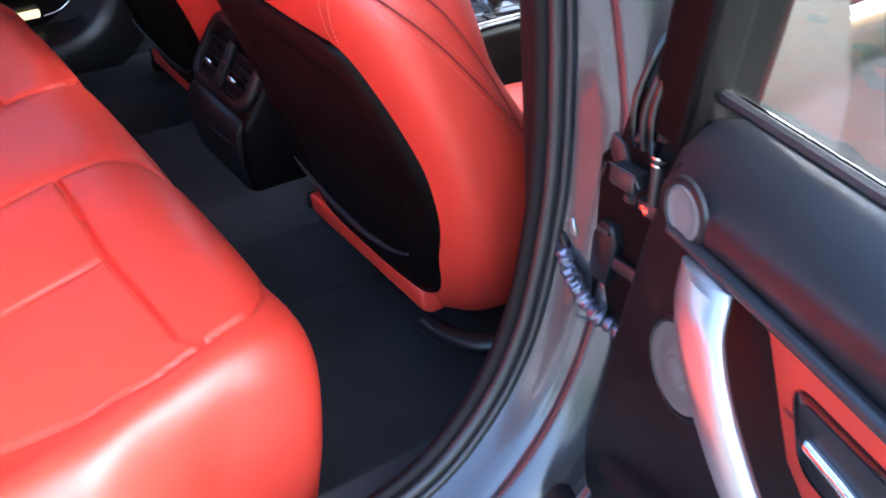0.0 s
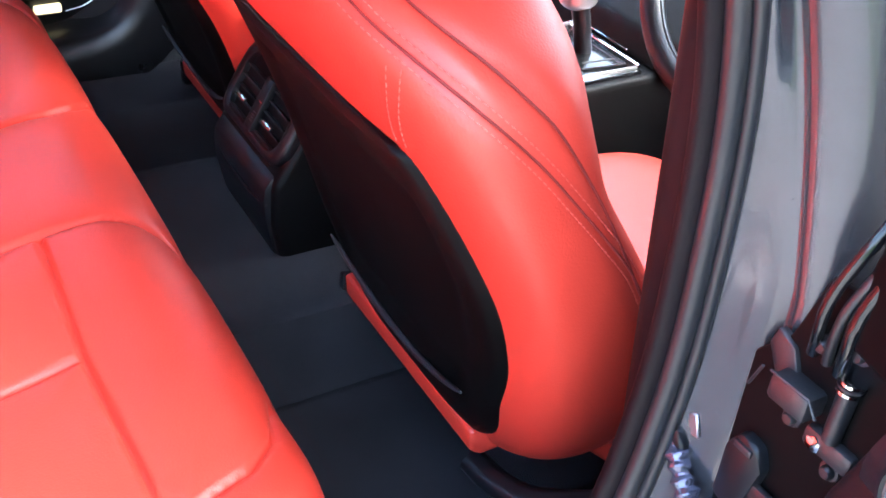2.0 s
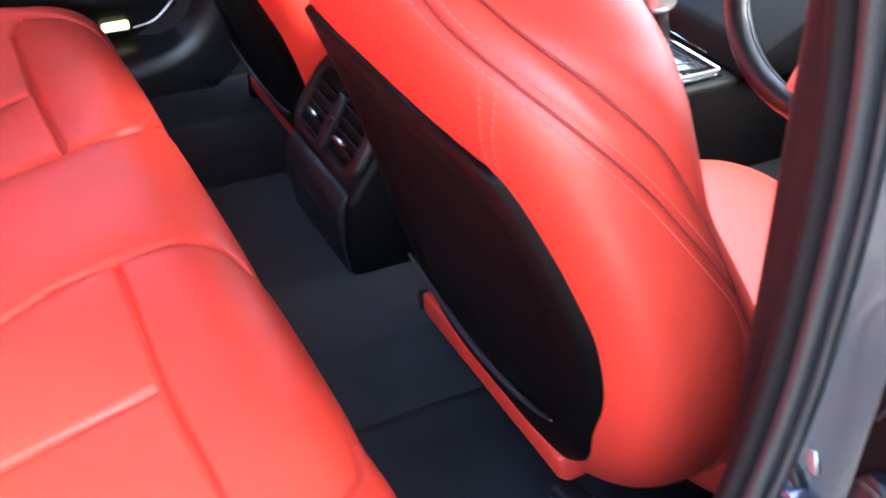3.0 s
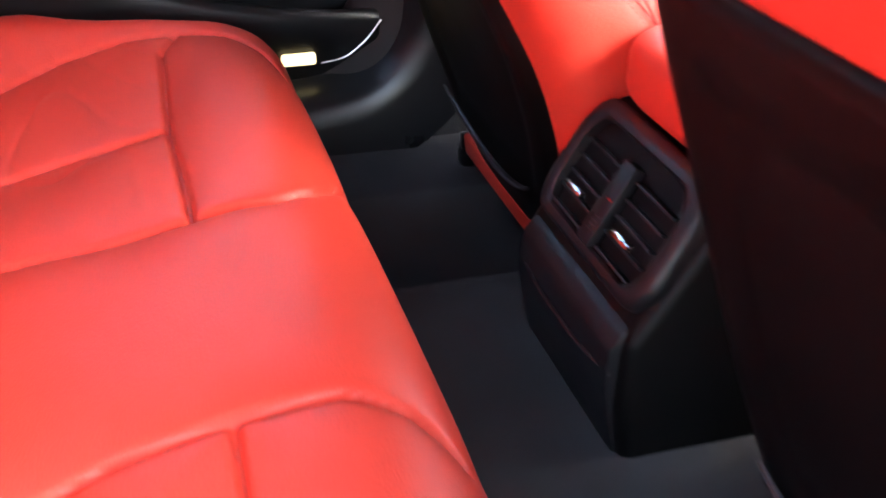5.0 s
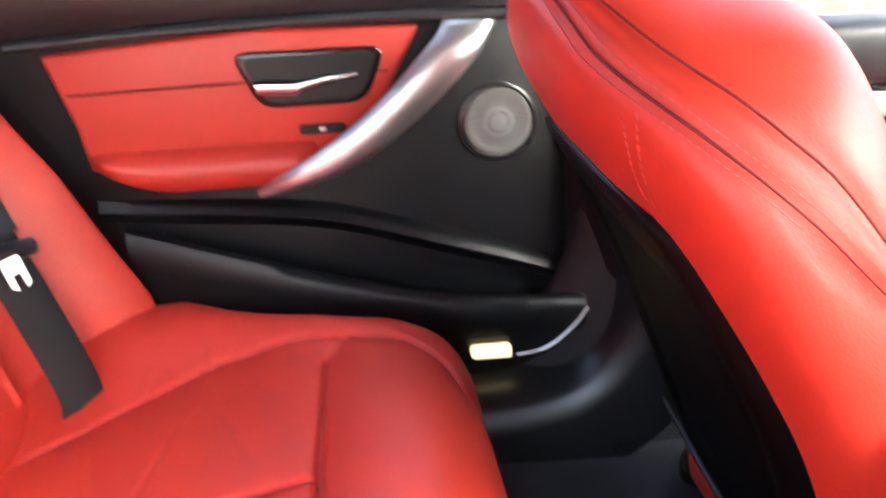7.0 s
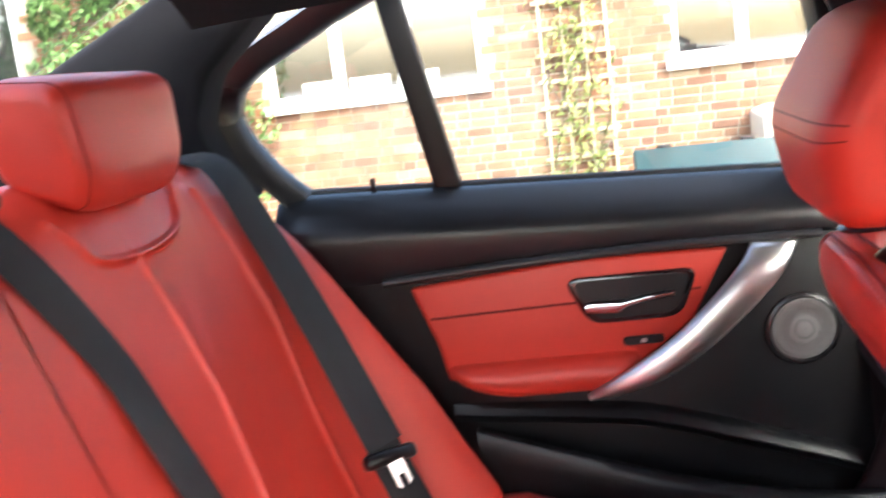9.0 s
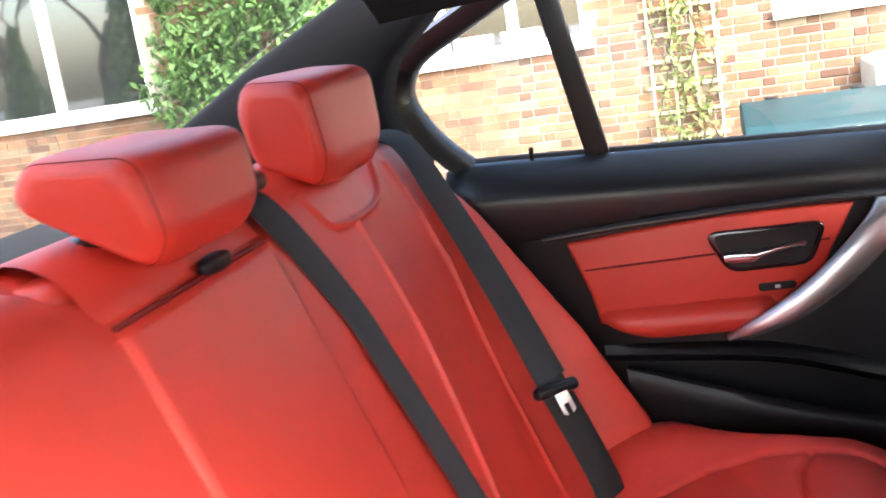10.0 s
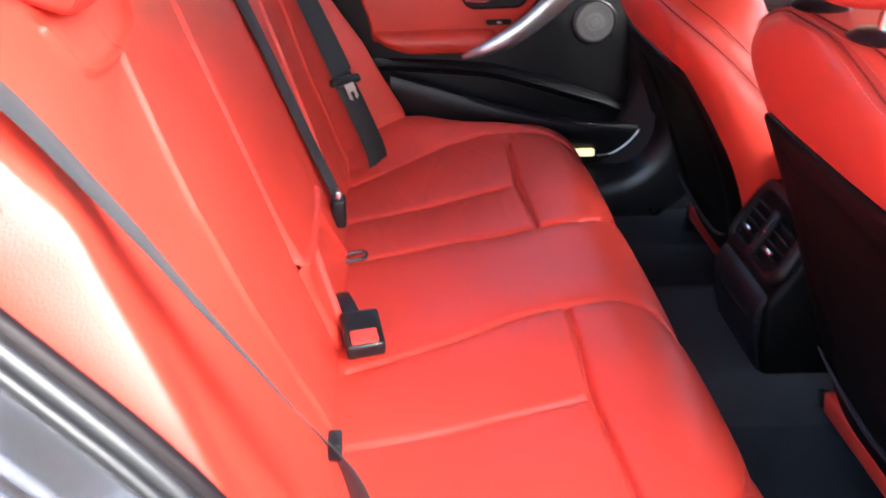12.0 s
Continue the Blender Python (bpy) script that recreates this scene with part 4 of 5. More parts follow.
# ---- dashboard and wheel ----
def dashboard():
    d = thing("dashboard", "black dashboard with silver trim across the front", "dashboard")
    part("upper_pad", prism([(1.62, 0.80), (1.58, 0.90), (1.66, 0.97), (1.98, 0.98), (1.98, 0.60), (1.72, 0.58), (1.66, 0.68)], 1, -0.70, 0.70, 0.02, 3), BLACK, d)
    part("trim_strip", box((1.585, -0.66, 0.835), (1.625, 0.66, 0.860), 0.006, 2), SILVER, d, "silver dashboard trim")
    part("screen", box((1.60, -0.08, 0.955), (1.62, 0.14, 1.04), 0.006, 2), GLOSS, d, "dark display screen")
    for yy in (-0.13, 0.07):
        part("air_vent", box((1.60, yy, 0.865), (1.64, yy + 0.08, 0.91), 0.006, 2), GLOSS, d)
    w = thing("steering_wheel", "black leather steering wheel with silver lower spoke", "steering wheel", at=(1.23, -0.360, 0.94))
    w.rotation_euler = (0, radians(-66), 0)
    n = 64
    rings = []
    for a in np.linspace(0, 2 * math.pi, n, endpoint=False):
        c, s = math.cos(a), math.sin(a)
        rings.append([((0.180 + 0.0155 * math.cos(b)) * c, (0.180 + 0.0155 * math.cos(b)) * s, 0.017 * math.sin(b)) for b in np.linspace(0, 2 * math.pi, 14, endpoint=False)])
    rings.append(rings[0])
    rim = part("rim", loft(rings, cap=False), PAD, w, "black stitched leather rim")
    part("stitching", tube([(0.1645 * math.cos(a), 0.1645 * math.sin(a), 0.003) for a in np.linspace(0, 2 * math.pi, 97)], 0.0012, 6), STRIP, rim, "pale stitching inside the rim")
    part("airbag_cover", blob((0, 0, 0.012), (0.072, 0.085, 0.030), 3.0, 32, 16), BLACK, w)
    part("emblem_disc", lathe([(0.001, 0.043), (0.020, 0.043), (0.021, 0.040), (0.020, 0.036)], 24), SILVER, w)
    for a, wd in ((90, 0.030), (-90, 0.030), (180, 0.034)):
        sp = part("spoke", box((0.05, -wd / 2, -0.008), (0.172, wd / 2, 0.010), 0.006, 2), SILVER, w, "silver wheel spoke")
        sp.rotation_euler = (0, 0, radians(a))
    part("column", tube([(0, 0, -0.02), (0.0, 0, -0.22)], 0.045, 18), BLACK, w)
    for e in (-1, 1):
        part("column_stalk", tube([(0, e * 0.04, -0.05), (0.0, e * 0.19, -0.05)], 0.008, 10), SATIN, w)


dashboard()


# ---- rear doors ----
def rear_door(name, label, m, group):
    """A rear door in its own frame: e runs back from its front edge, d into the cabin, z up. m maps (e, d, z) to the world."""
    t = tagged(new(name), label, "car door", group, "structure")
    t.matrix_basis = m
    P = part

    def slab(outline, d0, d1, bevel, seg=3):
        return prism(outline, 1, d0, d1, bevel, seg)

    card = slab([(0.118, 0.975), (0.095, 0.90), (0.062, 0.75), (0.036, 0.60), (0.045, 0.465), (0.42, 0.455), (0.56, 0.52), (0.66, 0.70), (0.765, 0.90), (0.81, 0.985)], -0.052, 0.0, 0.008)
    P("door_card", card, BLACK, t, "black textured door card")
    # shoulder pad that slopes up to the glass
    rings = []
    for e in np.linspace(0.115, 0.835, 30):
        edge = smooth_step(np.array(e), 0.115, 0.135) * (1 - smooth_step(np.array(e), 0.815, 0.835))
        g = 0.010 * float(1 - edge)
        low = 0.935 - 0.012 * (e - 0.15) / 0.66
        zt = 1.047 - 0.034 * (0.82 - e) / 0.70 - g
        rings.append([(e, -0.05, low), (e, 0.002 - g, low), (e, 0.007 - g, low + 0.008), (e, 0.012 - g, zt - 0.072), (e, 0.0135 - g, zt - 0.060), (e, 0.012 - g, zt - 0.050), (e, 0.006 - g, zt - 0.040), (e, -0.012, zt - 0.020), (e, -0.030, zt - 0.006), (e, -0.040, zt - 0.001), (e, -0.047, zt - 0.003), (e, -0.049, zt - 0.05)])
    P("shoulder_pad", loft(rings), PAD, t, "black padded door shoulder", smooth=50)
    P("trim_strip", tube(spline([(0.700, 0.007, 0.925), (0.55, 0.011, 0.934), (0.35, 0.012, 0.939), (0.150, 0.011, 0.936)], 30), 0.0080, 12, 0.75), STRIP, t, "dark satin trim strip")
    # red upper insert with a sewn line
    ins = P("red_insert", slab([(0.668, 0.915), (0.640, 0.835), (0.630, 0.785), (0.385, 0.785), (0.31, 0.84), (0.262, 0.928), (0.45, 0.932)], -0.01, 0.008, 0.006), LEATHER, t, "red leather door insert")
    P("seam", tube([(0.645, 0.0086, 0.872), (0.45, 0.0092, 0.876), (0.30, 0.0086, 0.880)], 0.0016, 6), STITCH, ins)
    rings = []
    for k, e in enumerate(np.linspace(0.380, 0.632, 26)):
        u = (e - 0.380) / 0.252
        r = max(0.05, min(1, 9 * u + 0.2, 9 * (1 - u) + 0.1)) ** 0.5
        zt, zb = 0.808, 0.757 + 0.035 * max(0, (u - 0.62) / 0.38) ** 2
        h = (zt - zb) / 2
        rings.append([(e, -0.01 + (0.042 * r) * max(0.0, math.cos(a)) ** 0.6, (zt + zb) / 2 + h * math.sin(a)) for a in np.linspace(-math.pi / 2, math.pi / 2, 12)] + [(e, -0.02, zt), (e, -0.02, zb)][:2])
    P("armrest", loft(rings), LEATHER, t, "red leather padded armrest", smooth=60)
    # inner handle
    bz = P("handle_bezel", slab(round_poly([(0.472, 0.908), (0.442, 0.845), (0.325, 0.846), (0.300, 0.908)], 0.020), 0.000, 0.011, 0.003, 2), GLOSS, t, "black recessed handle bezel")
    P("handle_pocket", slab(round_poly([(0.462, 0.903), (0.437, 0.852), (0.332, 0.853), (0.310, 0.903)], 0.016), 0.0105, 0.0125, 0.0005, 1), SATIN, bz)
    P("lever", loft([[(e, 0.014 + 0.006 * math.cos(a), zc + hh * math.sin(a)) for a in np.linspace(0, 2 * math.pi, 12, endpoint=False)] for e, zc, hh in ((0.446, 0.870, 0.007), (0.434, 0.870, 0.0095), (0.404, 0.868, 0.0095), (0.394, 0.871, 0.006), (0.368, 0.876, 0.0055), (0.334, 0.879, 0.005))]), CHROME, bz, "chrome door release lever")
    sw = P("window_switch", slab(round_poly([(0.350, 0.814), (0.402, 0.814), (0.402, 0.825), (0.350, 0.825)], 0.005), 0.004, 0.0125, 0.001, 1), SATIN, t, "small black window switch")
    P("rocker", box((0.372, 0.012, 0.817), (0.380, 0.0145, 0.822), 0.001), SILVER, sw)
    # curved silver pull
    pts = spline([(0.452, 0.020, 0.752), (0.415, 0.034, 0.768), (0.365, 0.042, 0.792), (0.315, 0.044, 0.825), (0.265, 0.042, 0.868), (0.228, 0.034, 0.905), (0.208, 0.018, 0.932)], 40)
    rings = []
    for i, q in enumerate(pts):
        d = pts[min(i + 1, 40)] - pts[max(i - 1, 0)]
        d = Vector((d[0], 0, d[2])).normalized()
        side = Vector((d.z, 0, -d.x))
        wdt = float(np.interp(i / 40, [0, 0.08, 0.3, 0.6, 0.85, 1.0], [0.004, 0.010, 0.0185, 0.0225, 0.0245, 0.0255]))
        cut = -0.016 * float(smooth_step(np.array(i / 40), 0.35, 1.0))
        rings.append([Vector(q) + side * (wdt * math.cos(a)) + d * (cut * math.cos(a)) + Vector((0, 0.010 * math.sin(a), 0)) for a in np.linspace(0, 2 * math.pi, 18, endpoint=False)])
    P("pull_handle", loft(rings), SILVER, t, "curved brushed silver pull handle", smooth=60)
    # loudspeakers
    for e, z, r, nm in ((0.175, 0.813, 0.040, "loudspeaker"), (0.163, 0.957, 0.0215, "tweeter")):
        if nm == "tweeter" and name == "door_left":
            continue
        ax = Matrix.Translation((e, 0.001 if nm == "loudspeaker" else 0.011, z)) @ Matrix.Rotation(radians(-90), 4, "X")
        ring = P(nm, lathe([(r + 0.007, 0.0), (r + 0.006, 0.003), (r + 0.002, 0.0045), (r, 0.003), (r - 0.002, 0.0)], 40, ax), SATIN, t, "round speaker with a satin black ring")
        dome = [(0.0005, 0.0075), (r * 0.25, 0.0068), (r * 0.40, 0.0052), (r * 0.52, 0.0046)] if nm == "loudspeaker" else [(0.0005, 0.0042), (r * 0.5, 0.0041)]
        P("grille", lathe(dome + [(r * 0.80, 0.0042), (r * 0.85, 0.0050), (r * 0.98, 0.0040), (r, 0.001)], 48, ax), GRILLE, ring, "grey perforated speaker grille")
    # lower pocket: a bin with a lip, and a ledge above it
    rim_pts = spline([(0.60, 0.018, 0.722), (0.48, 0.038, 0.688), (0.34, 0.052, 0.648), (0.20, 0.056, 0.620), (0.085, 0.045, 0.606)], 30)
    rings = []
    for e, d, z in rim_pts:
        rings.append([(e, d - 0.004, z - 0.002), (e, d + 0.006, z + 0.004), (e, d + 0.016, z + 0.001), (e, d + 0.021, z - 0.010), (e, d + 0.018, z - 0.035), (e, d * 0.55, 0.485), (e, -0.01, 0.470), (e, -0.012, 0.474), (e, d * 0.5, 0.50), (e, d - 0.002, z - 0.03)])
    P("storage_bin", loft(rings), BLACK, t, "black door storage bin", smooth=50)
    led = spline([(0.63, 0.004, 0.742), (0.46, 0.016, 0.730), (0.37, 0.022, 0.718), (0.26, 0.024, 0.685), (0.15, 0.018, 0.648), (0.09, 0.010, 0.622)], 30)
    rings = [[(e, -0.01, z + 0.014), (e, d * 0.5, z + 0.010), (e, d * 0.9, z + 0.004), (e, d + 0.003, z - 0.003), (e, d * 0.9, z - 0.010), (e, -0.01, z - 0.026)] for e, d, z in led]
    P("ledge", loft(rings), BLACK, t, smooth=50)
    # outer skin, glass and frame
    skin = slab([(0.0, 0.42), (0.005, 0.945), (0.82, 0.985), (0.80, 0.86), (0.70, 0.70), (0.60, 0.52), (0.52, 0.40)], -0.155, -0.10, 0.012)
    P("outer_skin", skin, PAINT, t, "grey metallic outer door skin")
    P("door_core", slab([(0.012, 0.45), (0.03, 0.935), (0.80, 0.965), (0.70, 0.72), (0.58, 0.52)], -0.101, -0.049, 0.004), PAINT, t)
    P("belt_seal", tube([(0.085, -0.053, 1.010), (0.45, -0.053, 1.028), (0.82, -0.053, 1.046)], 0.006, 8), RUBBER, t, "black window seal")
    pane = P("window_pane", slab([(0.08, 0.99), (0.14, 1.33), (0.655, 1.305), (0.595, 0.99)], -0.062, -0.058, 0.0005, 1), GLASS, t, "clear side window glass")
    quarter = P("quarter_pane", slab([(0.60, 1.02), (0.66, 1.30), (0.785, 1.243), (0.874, 1.196), (0.88, 1.12), (0.81, 1.02)], -0.062, -0.058, 0.0005, 1), GLASS, t, "clear quarter light glass")
    for g in (pane, quarter):
        g.visible_shadow = False
    P("divider_bar", slab([(0.584, 1.01), (0.620, 1.01), (0.680, 1.32), (0.648, 1.32)], -0.078, -0.040, 0.004), BLACK, t, "black window divider bar")
    # window surround: front post, header, and the curved rear end
    P("front_post", slab([(0.035, 0.96), (0.090, 0.96), (0.155, 1.345), (0.09, 1.36)], -0.10, -0.025, 0.008), SHELL, t, "black door front post")
    hd = [(0.14, 1.345), (0.40, 1.345), (0.60, 1.322), (0.70, 1.292), (0.785, 1.252), (0.855, 1.215), (0.882, 1.175), (0.876, 1.13), (0.84, 1.075), (0.80, 1.035)]
    path = spline(hd, 50)
    rings = []
    for i, (e, z) in enumerate(path):
        d = path[min(i + 1, 50)] - path[max(i - 1, 0)]
        d = d / np.linalg.norm(d)
        nx, nz = -d[1], d[0]
        w = 0.016
        rings.append([(e + nx * o, dd, z + nz * o) for o, dd in ((-w, -0.068), (-w, -0.045), (-w * 0.5, -0.031), (w, -0.025), (w * 1.5, -0.055), (w, -0.088))])
    P("window_frame", loft(rings), SATIN, t, "black window frame", smooth=50)
    P("belt_edge", tube([(0.085, -0.0615, 1.013), (0.45, -0.0615, 1.031), (0.82, -0.0615, 1.049)], 0.0022, 6), CHROME, t, "thin bright window edge")
    P("lock_pin", lathe([(0.003, 0), (0.0035, 0.012), (0.004, 0.016), (0.003, 0.019), (0.0005, 0.020)], 12, pose(0.702, -0.022, 1.040)), BLACK, t, "black lock pin")
    return t


SLOPE = 3.5
LEFT_DOOR = Matrix.Translation((0.82, 0.775, 0)) @ Matrix.Rotation(radians(SLOPE), 4, "Z") @ Matrix(((-1, 0, 0, 0), (0, -1, 0, 0), (0, 0, 1, 0), (0, 0, 0, 1)))
rear_door("door_left", "closed rear door with red leather insert and silver pull", LEFT_DOOR, "rear doors")
RIGHT_DOOR = Matrix.Translation((0.756, -0.818, -0.030)) @ Matrix.Rotation(radians(-13.4), 4, "Z") @ Matrix(((0, -1, 0, 0), (-1, 0, 0, 0), (0, 0, 1, 0), (0, 0, 0, 1)))
rear_door("door_right", "opened rear door with black card, red insert and silver pull", RIGHT_DOOR, "rear doors")


# ---- hinge side of the open door ----
def hinge_area():
    h = thing("hinge_assembly", "dark steel door hinge with a bright pin in the jamb", "door hinge")
    part("hinge_plate", prism([(-0.012, 0.884), (-0.004, 0.900), (0.012, 0.906), (0.016, 0.892), (0.004, 0.872), (-0.010, 0.868)], 0, 0.776, 0.784, 0.002), STEEL, h).location = (0, -0.832, 0)
    part("hinge_block", box((0.762, -0.866, 0.866), (0.792, -0.834, 0.886), 0.004, 2), STEEL, h, "dark hinge knuckle with worn edges")
    part("worn_edge", tube([(0.762, -0.834, 0.887), (0.761, -0.866, 0.889), (0.761, -0.874, 0.879)], 0.0010, 6), STEEL, h)
    part("worn_edge", tube([(0.770, -0.822, 0.878), (0.772, -0.814, 0.856)], 0.0012, 6), STEEL, h)
    part("hinge_pin", tube([(0.775, -0.880, 0.862), (0.775, -0.880, 0.902)], 0.0065, 14, taper=lambda u: 0.9 + 0.12 * math.sin(u * 45)), STEEL, h, "bright coiled hinge pin")
    part("hinge_arm", box((0.772, -0.900, 0.846), (0.790, -0.862, 0.862), 0.004, 2), STEEL, h)
    part("bolt", lathe([(0.001, 0.006), (0.006, 0.005), (0.007, 0.0)], 6, pose(0.776, -0.872, 0.853, 0, -90, 0)), CHROME, h, "hexagonal bolt head")
    for i, (y0, y1, r) in enumerate(((-0.846, -0.858, 0.0042), (-0.857, -0.872, 0.0034), (-0.868, -0.879, 0.0050))):
        pts = spline([(0.779, y0, 0.905), (0.771, y0 - 0.004, 0.930), (0.769, (y0 + y1) / 2, 0.955), (0.774, y1, 0.985), (0.785, y1 - 0.004, 1.010)], 26)
        part("hose", tube(pts, r, 10), GLOSS if i != 1 else STEEL, h, "short glossy black hose")
    for y0, z0 in ((-0.852, 0.915), (-0.876, 0.926), (-0.862, 0.948), (-0.880, 0.962), (-0.848, 0.852), (-0.885, 0.838)):
        part("bolt", lathe([(0.0005, 0.0062), (0.0036, 0.0060), (0.0048, 0.0045), (0.0050, 0.0015), (0.0072, 0.0012), (0.0076, 0.0)], 12, pose(0.7795, y0, z0, 0, -90, 0)), STEEL, h, "worn bolt head with a washer")
    for j in range(3):
        part("washer", lathe([(0.003, 0.0), (0.0085, 0.0), (0.0085, 0.0022), (0.003, 0.0022)], 20, pose(0.775, -0.880, 0.9025 + 0.0034 * j)), CHROME if j != 1 else STEEL, h)
    k = thing("door_check", "dark check strap housing below the hinge", "door hinge")
    part("housing", prism([(-0.846, 0.800), (-0.838, 0.816), (-0.822, 0.818), (-0.812, 0.800), (-0.812, 0.752), (-0.836, 0.748)], 0, 0.770, 0.795, 0.004, 2), SATIN, k)
    part("strap", box((0.772, -0.900, 0.772), (0.778, -0.840, 0.786), 0.002), STEEL, k)
    part("clip", box((0.768, -0.836, 0.806), (0.772, -0.820, 0.812), 0.001), STEEL, k)
    # flat black sheet added in place of the deep shade behind the hinge
    rc = thing("jamb_shade", "flat black panel standing in for the shade behind the door hinge", "car body", kind="structure")
    part("shade_panel", prism([(-0.806, 0.876), (-0.828, 0.905), (-0.842, 0.96), (-0.93, 0.96), (-0.93, 0.56), (-0.842, 0.58), (-0.815, 0.66), (-0.808, 0.75)], 0, 0.7795, 0.7835, 0.001, 1), SHELL, rc)
    w = thing("wiring_sleeve", "crumpled shiny wiring sleeve between pillar and door", "wiring")
    pts = spline([(0.782, -0.762, 0.764), (0.771, -0.776, 0.755), (0.765, -0.794, 0.742), (0.765, -0.813, 0.727), (0.771, -0.832, 0.712), (0.783, -0.856, 0.700)], 90)
    rings = []
    for i, c in enumerate(pts):
        d = Vector(pts[min(i + 1, 90)]) - Vector(pts[max(i - 1, 0)])
        d.normalize()
        u = d.orthogonal().normalized()
        v = d.cross(u)
        fold = 0.0085 + 0.0012 * math.sin(i * 0.9) + 0.0010 * math.sin(i * 0.37 + 1)
        rings.append([Vector(c) + (u * math.cos(q) + v * math.sin(q)) * (fold + 0.0016 * noise.noise((i * 0.22, math.cos(q) * 1.6, math.sin(q) * 1.6))) for q in np.linspace(0, 2 * math.pi, 16, endpoint=False)])
    part("sleeve", loft(rings), FOIL, w, "crumpled shiny harness sleeve", smooth=30)
    part("connector", prism([(-0.756, 0.772), (-0.772, 0.776), (-0.781, 0.764), (-0.776, 0.748), (-0.760, 0.752)], 0, 0.768, 0.784, 0.003, 2), SATIN, w)
    part("label_patch", prism([(-0.767, 0.790), (-0.779, 0.794), (-0.786, 0.776), (-0.778, 0.774)], 0, 0.7755, 0.7785, 0.001, 1), SILVER, w, "small bright clip plate")
    part("cable", tube(spline([(0.785, -0.79, 0.715), (0.775, -0.808, 0.705), (0.785, -0.83, 0.70)], 14), 0.0022, 6), SILVER, w)
    part("cable", tube(spline([(0.785, -0.785, 0.700), (0.772, -0.803, 0.693), (0.785, -0.825, 0.69)], 14), 0.0018, 6), STEEL, w)
    pj = thing("pillar_joint", "fine dark joint across the centre pillar trim", "trim", kind="structure")
    part("joint_line", tube([(0.800, -0.693, 1.001), (0.774, -0.7185, 0.9995), (0.755, -0.7305, 0.998), (0.7475, -0.741, 0.996)], 0.0022, 6), SHELL, pj)
    part("joint_edge", tube([(0.800, -0.692, 0.998), (0.774, -0.7177, 0.9963), (0.755, -0.7300, 0.995), (0.7475, -0.7405, 0.993)], 0.0014, 6), STEEL, pj)
    b = thing("pillar_post", "shiny dark outer face of the B-pillar", "car body", kind="structure")
    part("post_face", prism([(0.83, -0.775), (0.850, -0.80), (0.862, -0.835), (0.90, -0.84), (0.96, -0.82), (0.96, -0.74), (0.86, -0.70)], 2, 0.42, 1.34, 0.008, 2), SHELL, b)


hinge_area()


# ---- front doors, pillars and the rest of the shell ----
def front_door(s):
    d = thing("door_front_" + ("left" if s > 0 else "right"), "closed front door with red leather insert", "car door", "front doors", kind="structure")
    low = -0.120 if s > 0 else 0.0
    y0, y1 = sorted((s * 0.775, s * 0.84))
    part("door_card", box((0.97, y0, 0.42), (1.90, y1, 0.99 + low), 0.012, 3), BLACK, d)
    a, b = sorted((s * 0.765, s * 0.78))
    part("red_insert", box((1.02, a, 0.74 + low), (1.70, b, 0.90 + low), 0.008, 3), LEATHER, d, "red leather door insert")
    a, b = sorted((s * 0.72, s * 0.78))
    part("armrest", box((1.05, a, 0.68 + low), (1.62, b, 0.74 + low), 0.02, 3), LEATHER, d, "red leather armrest")
    a, b = sorted((s * 0.755, s * 0.775))
    part("trim_strip", box((0.98, a, 0.915 + low), (1.85, b, 0.945 + low), 0.006, 2), SILVER, d, "silver trim strip")
    a, b = sorted((s * 0.74, s * 0.84))
    part("shoulder_pad", box((0.97, a, 0.955 + low), (1.90, b, 1.03 + low), 0.02, 3), BLACK, d)
    side = [(s * yy, zz) for yy, zz in ((0.838, 0.985 + low), (0.872, 0.976 + low), (0.879, 0.93 + low), (0.885, 0.86 + low / 2), (0.892, 0.78), (0.886, 0.70), (0.888, 0.60), (0.880, 0.50), (0.865, 0.42), (0.838, 0.42))]
    part("outer_skin", prism(side, 0, 0.885, 1.98, 0.004, 2), SKIN, d, "grey metallic outer door skin", smooth=60)
    for yy, zz in ((0.868, 0.980), (0.850, 0.998)):
        a, b = sorted((s * (yy - 0.006), s * (yy + 0.004)))
        part("window_trim", box((0.885, a, zz - 0.004 + low), (1.96, b, zz + 0.004 + low), 0.002), CHROME, d, "bright waistline trim strip")
    a, b = sorted((s * 0.80, s * 0.804))
    pn = part("window_pane", prism([(0.95, 1.02 + low), (1.90, 1.02 + low), (1.35, 1.33), (0.92, 1.35)], 1, a, b), GLASS, d, smooth=0)
    pn.visible_shadow = False


front_door(1)
front_door(-1)


